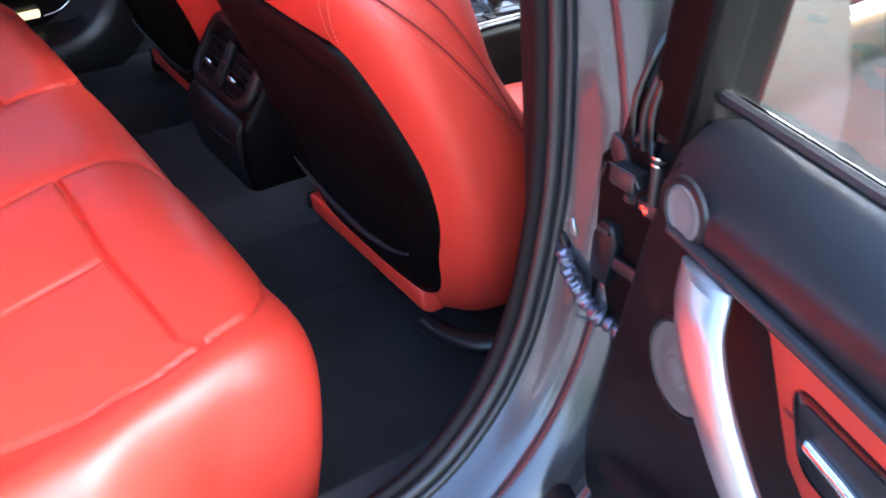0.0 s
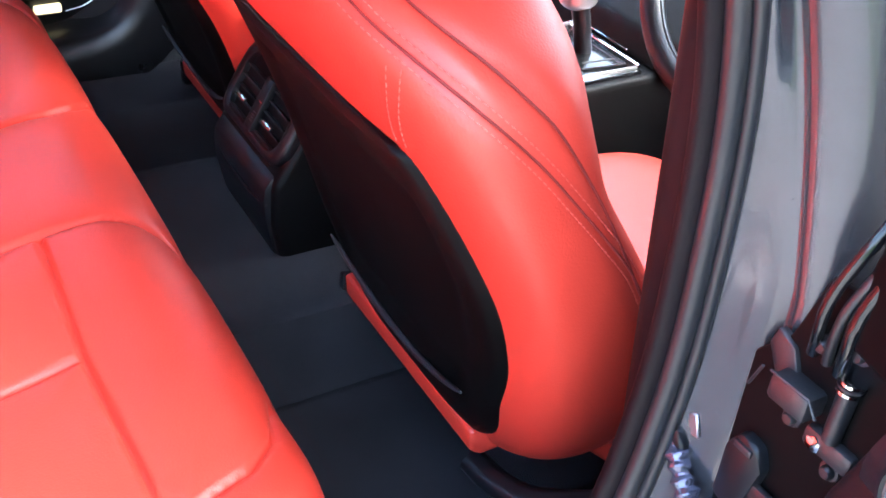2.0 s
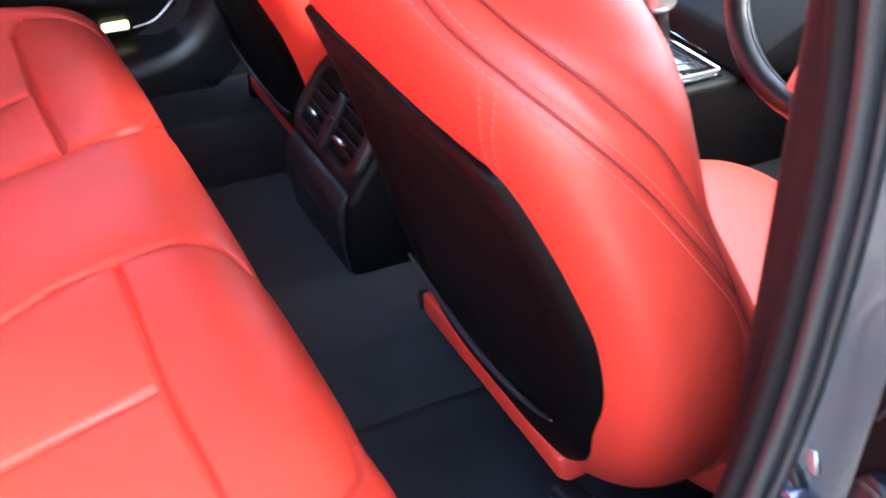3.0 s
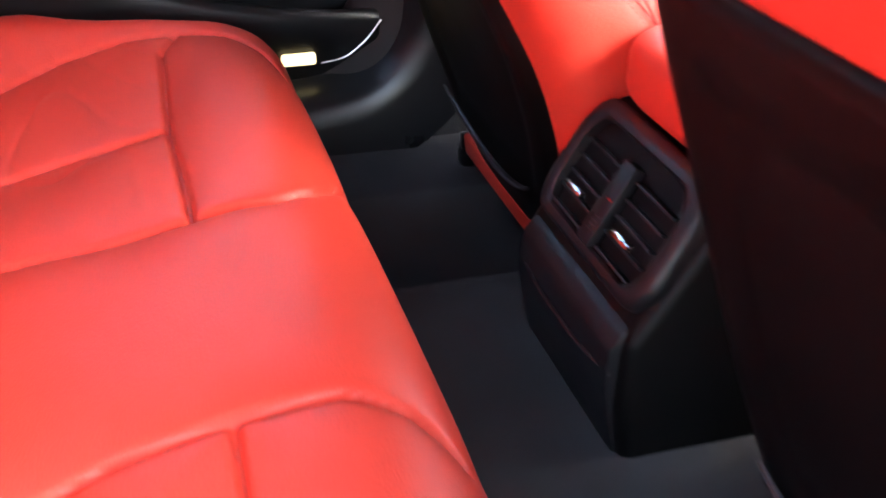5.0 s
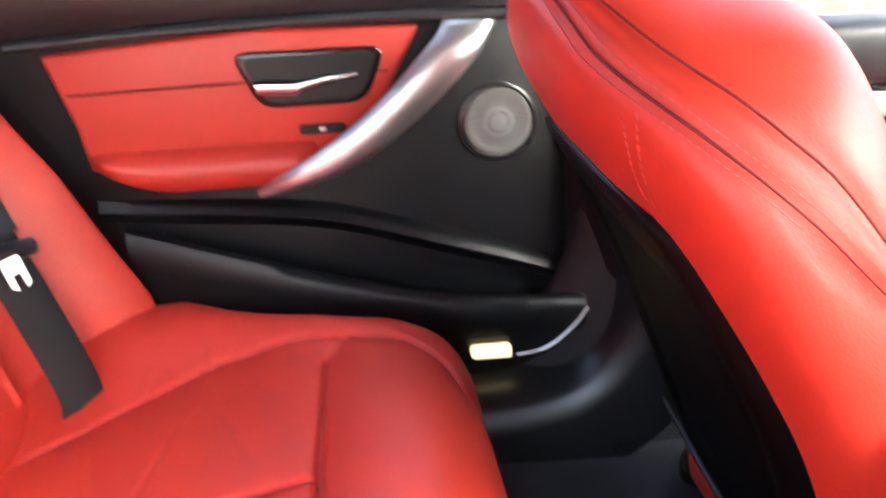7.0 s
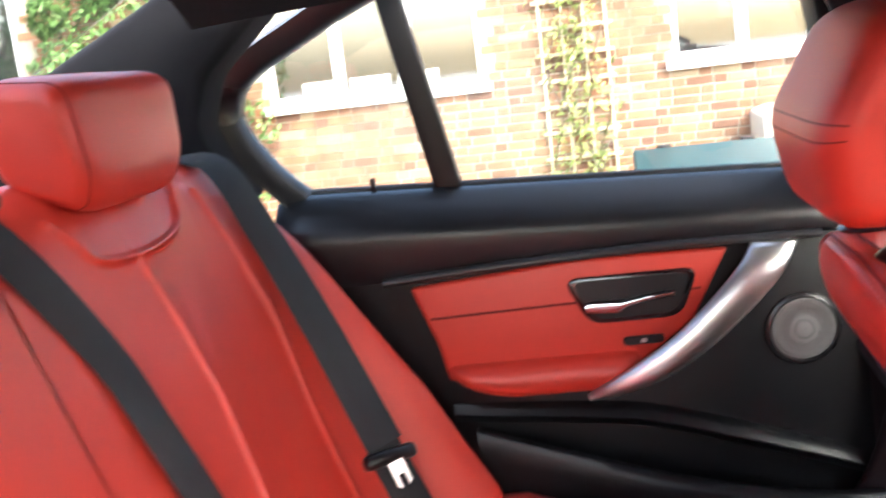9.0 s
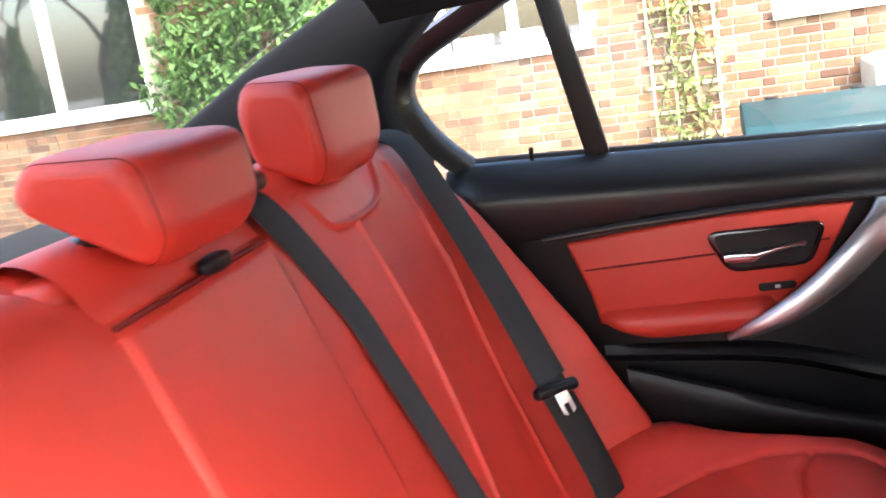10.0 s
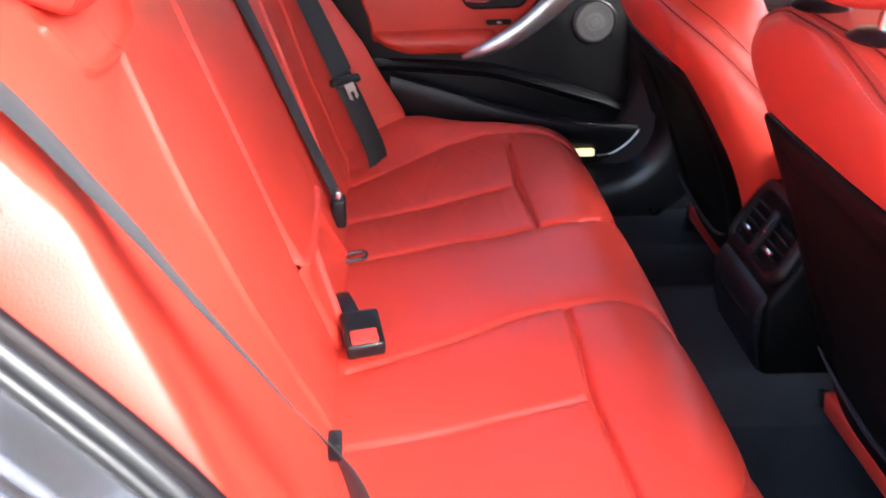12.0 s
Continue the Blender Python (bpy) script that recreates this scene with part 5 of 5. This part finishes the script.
def shell_parts():
    for s, nm in ((1, "left"), (-1, "right")):
        a, b = sorted((s * 0.665, s * 0.755))
        # C-pillar trim, from the quarter light back to the rear screen
        fr = [(-0.055, 1.21), (-0.075, 1.15), (-0.05, 1.09), (-0.02, 1.055)] if s > 0 else [(-0.10, 1.22), (-0.17, 1.16), (-0.20, 1.10), (-0.20, 1.05)]
        cp = prism([(0.10, 1.36), (0.02, 1.275), *fr, (-0.22, 1.04), (-0.50, 1.06), (-0.46, 1.125), (-0.256, 1.242), (-0.112, 1.311), (-0.02, 1.365)], 1, a, b, 0.014, 3)
        tagged(part("pillar_rear_" + nm, cp, LINING), "dark trimmed rear roof pillar", "pillar", kind="structure")
        qx = 0.06 if s > 0 else -0.13
        qp = prism([(qx - 0.10, 1.03), (qx - 0.02, 0.95), (qx + 0.12, 0.62), (-0.50, 0.50), (-0.50, 1.05)], 1, *sorted((s * 0.735, s * 0.765)), 0.006, 2)
        tagged(part("wall_quarter_" + nm, qp, BLACK), "dark quarter trim beside the rear seat", "car body", kind="structure")
        ap = tube([(1.92, s * 0.70, 1.0), (1.55, s * 0.65, 1.22), (1.22, s * 0.60, 1.36)], 0.045, 10)
        tagged(part("pillar_front_" + nm, ap, LINING), "dark windscreen pillar", "pillar", kind="structure")
        rl = tube(spline([(0.0, s * 0.66, 1.36), (0.3, s * 0.665, 1.372), (0.8, s * 0.655, 1.385), (1.24, s * 0.60, 1.36)], 20), 0.055, 12, 0.6)
        tagged(part("roof_rail_" + nm, rl, LINING), "dark headlining edge along the roof", "ceiling", kind="structure")
        if s > 0:
            bp = prism([(0.66, -0.76), (0.71, -0.70), (0.79, -0.70), (0.80, -0.80), (0.70, -0.80)], 2, 0.40, 1.36, 0.012, 2)
            for v in bp.verts:
                v.co.y = -v.co.y
                v.co.x += 0.070 - 0.10 * max(0, v.co.z - 1.0)
        else:
            bp = prism([(0.80, -0.712), (0.84, -0.68), (0.95, -0.66), (0.95, -0.76), (0.80, -0.752)], 2, 0.40, 1.36, 0.010, 2)
            for v in bp.verts:
                v.co.x -= 0.28 * max(0, v.co.z - 1.06)
        tagged(part("pillar_centre_" + nm, bp, PILLAR), "dark plastic trimmed centre pillar", "pillar", kind="structure")
    shelf = box((-0.60, -0.68, 1.035), (-0.10, 0.68, 1.065), 0.01)
    tagged(part("parcel_shelf", shelf, LINING), "dark cloth parcel shelf behind the seats", "shelf", kind="structure")
    sc = mesh_of([(-0.60, -0.66, 1.05), (-0.60, 0.66, 1.05), (-0.03, 0.62, 1.36), (-0.03, -0.62, 1.36)], [(0, 1, 2, 3)])
    ob = part("window_rear", sc, GLASS, smooth=0)
    so = ob.modifiers.new("thick", "SOLIDIFY")
    so.thickness = 0.004
    ob.visible_shadow = False
    tagged(ob, "clear rear windscreen glass", "window", kind="structure")
    ws = mesh_of([(1.98, -0.66, 0.98), (1.98, 0.66, 0.98), (1.22, 0.58, 1.37), (1.22, -0.58, 1.37)], [(0, 1, 2, 3)])
    ob = part("window_front", ws, GLASS, smooth=0)
    so = ob.modifiers.new("thick", "SOLIDIFY")
    so.thickness = 0.004
    ob.visible_shadow = False
    tagged(ob, "clear front windscreen glass", "window", kind="structure")
    boot = prism([(-0.63, 0.32), (-0.63, 1.02), (-1.10, 1.00), (-1.20, 0.92), (-1.22, 0.55), (-1.16, 0.34)], 1, -0.84, 0.84, 0.03, 3)
    tagged(part("boot_body", boot, SKIN), "grey metallic boot end of the car", "car body", kind="structure")
    nose = prism([(2.04, 0.32), (2.04, 0.955), (2.45, 0.92), (2.85, 0.82), (2.98, 0.66), (2.98, 0.36)], 1, -0.84, 0.84, 0.03, 3)
    tagged(part("bonnet_body", nose, SKIN), "grey metallic bonnet end of the car", "car body", kind="structure")
    for s in (-1, 1):
        skin = prism([(-0.66, 0.34), (-0.66, 1.01), (-0.30, 1.02), (-0.26, 0.95), (-0.24, 0.72), (-0.40, 0.70), (-0.58, 0.60)], 1, *sorted((s * 0.80, s * 0.875)), 0.015, 2)
        tagged(part("wall_quarter_outer", skin, SKIN), "grey metallic rear quarter panel", "car body", kind="structure")
        for x in (-0.42, 2.42):
            w = thing("car_wheel", "black tyre on a silver alloy rim standing on the drive", "wheel", "car wheels", at=(x, s * 0.80, 0.318))
            turn = Matrix.Rotation(radians(90), 4, "X")
            part("tyre", lathe([(0.21, -0.10), (0.30, -0.105), (0.318, -0.08), (0.318, 0.08), (0.30, 0.105), (0.21, 0.10)], 40, turn), RUBBER, w)
            part("rim", lathe([(0.001, -0.03), (0.21, -0.08), (0.215, 0.0), (0.21, 0.08), (0.001, 0.03)], 32, turn), SILVER, w, "silver alloy rim")


shell_parts()


def sill_plate(s):
    t = thing("sill_plate", "dark sill cover with a lit warm entry lamp", "sill plate", "sill plates")
    a = lambda y: s * y
    path = spline([(0.40, 0.498), (0.55, 0.502), (0.66, 0.508), (0.725, 0.530), (0.765, 0.580), (0.785, 0.66)], 40)
    part("cover", ring_sweep(path, [(0.02, a(0.740)), (0.012, a(0.715)), (0.004, a(0.700)), (-0.006, a(0.680)), (-0.020, a(0.668)), (-0.045, a(0.660)), (-0.12, a(0.655))]), SATIN, t, smooth=180)
    if s > 0:
        part("lamp_lens", box((0.600, 0.690, 0.546), (0.647, 0.712, 0.562), 0.004, 2), LAMP, t, "glowing warm entry lamp")
        part("metal_edge", tube(spline([(0.655, 0.70, 0.545), (0.69, 0.70, 0.552), (0.72, 0.70, 0.575), (0.74, 0.70, 0.600)], 14), 0.0014, 8), SILVER, t)


sill_plate(1)


# ---- outside ----
HOUSE_Y, GROUND_FAR = 8.2, -0.35


def ground():
    xs = [-60, -12, -4, 0, 4, 12, 60]
    ys = [-60, -12, -4, -1, 1.2, 3, 5, 7, HOUSE_Y + 0.3, 14, 60]
    verts = [(x, y, GROUND_FAR * float(smooth_step(np.array(y), 0.8, 7.0))) for x in xs for y in ys]
    n = len(ys)
    faces = [(i * n + j, i * n + j + 1, (i + 1) * n + j + 1, (i + 1) * n + j) for i in range(len(xs) - 1) for j in range(n - 1)]
    g = part("ground", mesh_of(verts, faces), DRIVE, smooth=180)
    tagged(g, "pale gravel drive sloping gently down to the house", "ground", kind="structure")


ground()
WINDOWS = [(-2.35, -0.48, 0.96, 2.15, 3), (-7.6, -4.60, 0.96, 2.25, 3), (1.08, 2.75, 0.96, 2.10, 3)]


def house():
    w = tagged(new("wall_house"), "brick house wall in mixed red and buff bricks", "house wall", kind="structure")
    w.location = (0, HOUSE_Y, 0)
    x0, x1, z0, z1 = -9.0, 5.5, GROUND_FAR - 0.1, 3.4
    # core wall with openings
    cuts = sorted(WINDOWS)
    bm = bmesh.new()
    x = x0
    for a, b, lo, hi, n in cuts:
        box((x, 0.004, z0), (a, 0.28, z1), 0, bm=bm)
        box((a, 0.004, z0), (b, 0.28, lo), 0, bm=bm)
        box((a, 0.004, hi), (b, 0.28, z1), 0, bm=bm)
        x = b
    box((x, 0.004, z0), (x1, 0.28, z1), 0, bm=bm)
    part("mortar_bed", bm, MORTAR, w, smooth=0)
    return w


WALL = house()


def window(a, b, lo, hi, n, boxes=False):
    t = tagged(new("window_house"), "white framed casement window in the brick wall", "window", "house windows", "structure")
    t.location = (0, HOUSE_Y, 0)
    fw = 0.065
    part("sill", box((a - 0.06, -0.07, lo - 0.07), (b + 0.06, 0.10, lo), 0.008), UPVC, t)
    part("head", box((a, 0.02, hi - fw), (b, 0.10, hi), 0.006), UPVC, t)
    part("bottom_rail", box((a, 0.02, lo), (b, 0.10, lo + fw), 0.006), UPVC, t)
    step = (b - a) / n
    for k in range(n + 1):
        c = a + k * step
        part("mullion", box((max(a, c - fw * 0.75), 0.018, lo), (min(b, c + fw * 0.75), 0.10, hi), 0.006), UPVC, t)
    for k in range(n):
        pn = part("pane", box((a + k * step + 0.04, 0.055, lo + 0.04), (a + (k + 1) * step - 0.04, 0.061, hi - 0.04), 0), PANE, t, smooth=0)
    # board behind the panes, coloured dark in place of a dim room
    part("dim_room_board", box((a, 0.27, lo), (b, 0.29, hi)), ROOM_DIM, t, smooth=0)
    if boxes:
        for k in range(3):
            bx = thing("card_box", "pale card box standing on the window sill", "box", "boxes on the sill")
            part("box_body", box((a + 0.30 + 0.42 * k, HOUSE_Y - 0.02, lo), (a + 0.64 + 0.42 * k, HOUSE_Y + 0.015, lo + 0.17), 0.006), CREAM, bx)
    return t


for k, spec in enumerate(WINDOWS):
    window(*spec, boxes=(k == 0))


def trellis():
    x0, x1, z0, z1, y = 0.02, 0.56, GROUND_FAR + 0.05, 1.62, HOUSE_Y - 0.04
    t = thing("trellis", "weathered wooden trellis with a pale climbing plant on the brick wall", "trellis")
    for k in range(4):
        xx = x0 + (x1 - x0) * k / 3
        part("upright", box((xx - 0.012, y, z0), (xx + 0.012, y + 0.015, z1), 0.002), TRELLIS, t)
    for k in range(9):
        zz = z0 + 0.12 + k * 0.215
        part("slat", box((x0 - 0.05, y - 0.016, zz), (x1 + 0.05, y, zz + 0.028), 0.002), TRELLIS, t)
    rnd = random.Random(4)
    p = thing("climbing_plant", "sparse pale green climber growing up the trellis", "climber")
    for k in range(4):
        xx = x0 + 0.08 + 0.13 * k
        pts = [(xx + 0.05 * math.sin(j * 1.3 + k * 2), y - 0.02, GROUND_FAR + j * 0.16) for j in range(13)]
        part("stem", tube(spline(pts, 40), 0.008, 6), BARK, p)
    leaves(p, "foliage", LEAFPALE, [((rnd.gauss((x0 + x1) / 2, 0.15), y - 0.03 - rnd.random() * 0.10, rnd.uniform(-0.2, 1.75)), rnd.uniform(0.022, 0.048)) for _ in range(700)], rnd)


def leaves(parent, name, material, spots, rnd, label=""):
    verts, faces = [], []
    for c, r in spots:
        q = Euler((rnd.uniform(-1.2, 1.2), rnd.uniform(-1.2, 1.2), rnd.uniform(0, 6.3))).to_matrix()
        o = len(verts)
        for a, b, h in ((-1.0, 0, 0), (-0.2, -0.45, 0.08), (1.0, 0, -0.1), (-0.2, 0.45, 0.08)):
            v = q @ Vector((a * r, b * r, h * r)) + Vector(c)
            verts.append(tuple(v))
        faces += [(o, o + 1, o + 2), (o, o + 2, o + 3)]
    ob = part(name, mesh_of(verts, faces), material, parent, label, smooth=0)
    ob["kind"] = "stuff"
    return ob


def shrub():
    rnd = random.Random(9)
    s = thing("shrub", "dense green shrub growing against the brick wall", "shrub")
    base = (-3.2, HOUSE_Y - 0.45, GROUND_FAR)
    for k in range(7):
        a = k * 0.9
        pts = [(base[0] + 0.05 * math.cos(a), base[1], base[2]), (base[0] + 0.3 * math.cos(a), base[1] + 0.2 * math.sin(a), base[2] + 0.9), (base[0] + 0.6 * math.cos(a), base[1] + 0.25 * math.sin(a), base[2] + 1.9)]
        part("stem", tube(spline(pts, 14), 0.022, 7, taper=lambda u: 1 - 0.7 * u), BARK, s)
    clumps = [(base[0] + rnd.uniform(-0.85, 0.75), base[1] + rnd.uniform(-0.25, 0.25), base[2] + rnd.uniform(0.4, 2.5), rnd.uniform(0.16, 0.34)) for _ in range(80)]
    spots = []
    for x, y, z, r in clumps:
        for _ in range(130):
            v = Vector((rnd.gauss(0, 1), rnd.gauss(0, 1), rnd.gauss(0, 1))).normalized() * r * rnd.uniform(0.6, 1.05)
            spots.append(((x + v.x, y + v.y * 0.7, z + v.z), rnd.uniform(0.03, 0.06)))
    leaves(s, "foliage", LEAF, spots, rnd)


trellis()
shrub()


def storage_bin():
    b = thing("grit_bin", "teal plastic storage bin with a sloping lid by the wall", "storage bin", at=(1.19, 7.0, GROUND_FAR - 0.06))
    g = 0.54
    rings = []
    for z, k in ((0.0, 0.90), (0.02, 0.92), (0.50, 1.0), (g, 1.02)):
        w, d = 0.49 * k, 0.33 * k
        rings.append([(w * sx, d * sy, z) for sx, sy in ((-1, -1), (1, -1), (1, 1), (-1, 1))])
    part("bin_body", loft(rings), TEAL, b, smooth=20)
    lid = prism([(-0.37, g), (-0.37, g + 0.06), (-0.30, g + 0.12), (0.20, g + 0.24), (0.34, g + 0.22), (0.36, g)], 0, -0.53, 0.53, 0.02, 3)
    ld = part("lid", lid, TEAL, b, "teal lid")
    for e in (-0.30, 0.30):
        part("lid_catch", box((e - 0.05, 0.20, g + 0.225), (e + 0.05, 0.30, g + 0.255), 0.008), BLACK, ld)
    part("label_plate", box((0.14, -0.375, g - 0.02), (0.22, -0.365, g + 0.05), 0.003), CREAM, b, "small pale label plate")


storage_bin()
st_ = thing("stone_ramp", "pale rendered sloping wall end beside the bin", "garden wall")
part("ramp_wall", prism([(1.66, GROUND_FAR), (1.64, 0.50), (1.75, 0.54), (3.4, 0.60), (3.4, GROUND_FAR)], 1, 7.45, 8.15, 0.02, 2), STONE, st_)


def bare_tree(x, y, h, seed):
    rnd = random.Random(seed)
    t = thing("bare_tree", "leafless winter tree with fine branches", "tree", "garden trees")
    twig_v, limbs = [], []
    def grow(p, d, length, r, depth):
        pts, q = [p], p
        for k in range(4):
            d = (d + Vector((rnd.gauss(0, 0.16), rnd.gauss(0, 0.16), rnd.gauss(0.03, 0.08)))).normalized()
            q = q + d * length / 4
            pts.append(q)
        limbs.append((pts, r))
        if depth > 0:
            for _ in range(3 if depth > 1 else 4):
                a = rnd.uniform(0, 6.3)
                nd = (d + Vector((math.cos(a), math.sin(a), rnd.uniform(-0.1, 0.5))) * rnd.uniform(0.5, 0.9)).normalized()
                grow(pts[rnd.choice((2, 3, 4))], nd, length * rnd.uniform(0.55, 0.78), r * 0.55, depth - 1)
    grow(Vector((x, y, 0)), Vector((0, 0, 1)), h * 0.38, h * 0.022, 4)
    part("trunk", tube(limbs[0][0], limbs[0][1], 10, taper=lambda u: 1 - 0.35 * u), BARK, t)
    verts, faces = [], []
    for pts, r in limbs[1:]:
        me = tube(pts, r, 5, taper=lambda u: 1 - 0.5 * u)
        o = len(verts)
        verts += [tuple(v.co) for v in me.vertices]
        faces += [tuple(i + o for i in p.vertices) for p in me.polygons]
        bpy.data.meshes.remove(me)
    part("branches", mesh_of(verts, faces), BARK, t, smooth=180)


def conifer(x, y, h, seed):
    rnd = random.Random(seed)
    t = thing("conifer", "dark green conifer in the garden hedge", "tree", "garden trees")
    part("trunk", tube([(x, y, 0), (x, y, h * 0.95)], 0.12, 8, taper=lambda u: 1 - 0.85 * u), BARK, t)
    spots = []
    for _ in range(2600):
        u = rnd.random() ** 1.4
        r = (1 - u) * h * 0.24 * rnd.uniform(0.5, 1.08) + 0.05
        a = rnd.uniform(0, 6.3)
        spots.append(((x + r * math.cos(a), y + r * math.sin(a), 0.2 + u * h), rnd.uniform(0.10, 0.24)))
    leaves(t, "crown", LEAF, spots, rnd)


for k, (x, y, h) in enumerate(((-20.5, -17, 9.5), (-25.5, -19, 10.0), (-30.0, -18, 9.0))):
    bare_tree(x, y, h, 20 + k)
for k, (x, y, h) in enumerate(((-19.0, -17.5, 6.5), (-23.0, -16, 3.4), (-27.5, -16, 3.2), (-32.0, -17, 4.0), (-16.5, -18, 4.2))):
    conifer(x, y, h, 40 + k)

# planting and lawn on the near side, seen past the open door
lw = thing("lawn_verge", "strip of rough green lawn beside the drive", "grass", kind="stuff")
vs, fs, rr = [], [], random.Random(3)
for _ in range(16000):
    x, y = rr.uniform(-2.0, 7.0), rr.uniform(-5.4, -3.4)
    h, a, w = rr.uniform(0.03, 0.09), rr.uniform(0, 6.3), 0.006
    o = len(vs)
    vs += [(x - w * math.cos(a), y - w * math.sin(a), 0.0), (x + w * math.cos(a), y + w * math.sin(a), 0.0), (x + rr.uniform(-0.03, 0.03), y + rr.uniform(-0.03, 0.03), h)]
    fs.append((o, o + 1, o + 2))
part("grass_blades", mesh_of(vs, fs), GRASS, lw, smooth=0)
part("turf", box((-14.0, -15.0, -0.02), (16.0, -3.4, 0.012), 0.008), GRASS, lw)

# ---- bricks, course by course ----
def bricks():
    rnd = random.Random(11)
    me = {}
    def brick_mesh(kind, ln):
        bm = box((0, -0.006, 0), (ln, 0.03, 0.065), 0.006, 1)
        bmesh.ops.recalc_face_normals(bm, faces=bm.faces)
        m = bpy.data.meshes.new("brick")
        bm.to_mesh(m)
        bm.free()
        return m
    long_, short = brick_mesh("brick", 0.215), brick_mesh("brick", 0.1025)
    long_.materials.append(BRICK)
    short.materials.append(BRICK)
    verts, faces, singles = [], [], []
    z, row = GROUND_FAR - 0.1, 0
    while z < 3.3:
        x = -9.0 - rnd.random() * 0.2 + (0.05 if row % 2 else 0.0)
        k = row % 2
        while x < 5.4:
            header = k % 2 == 0
            ln = 0.1025 if header else 0.215
            k += 1
            inside = any(a - ln + 0.02 < x < b - 0.02 and lo - 0.10 < z < hi - 0.01 for a, b, lo, hi, n in WINDOWS)
            if not inside:
                if -1.2 < x < 1.9 and 0.10 < z < 1.06 and len(singles) < 300:
                    singles.append((x, z, header))
                else:
                    o, j = len(verts), rnd.uniform(-0.003, 0.003)
                    verts += [(x, -0.006 + j, z), (x + ln, -0.006 + j, z), (x + ln, -0.006 + j, z + 0.065), (x, -0.006 + j, z + 0.065), (x, 0.02, z), (x + ln, 0.02, z), (x + ln, 0.02, z + 0.065), (x, 0.02, z + 0.065)]
                    faces += [(o, o + 1, o + 2, o + 3), (o, o + 4, o + 5, o + 1), (o + 1, o + 5, o + 6, o + 2), (o + 2, o + 6, o + 7, o + 3), (o + 3, o + 7, o + 4, o)]
            x += ln + 0.010
        z += 0.075
        row += 1
    ob = part("far_bricks", mesh_of(verts, faces), BRICKS, WALL, smooth=0)
    ob["kind"] = "stuff"
    for x, zz, header in singles:
        b = new("brick", short if header else long_)
        b.parent = WALL
        b.location = (x, rnd.uniform(-0.003, 0.003), zz)


bricks()
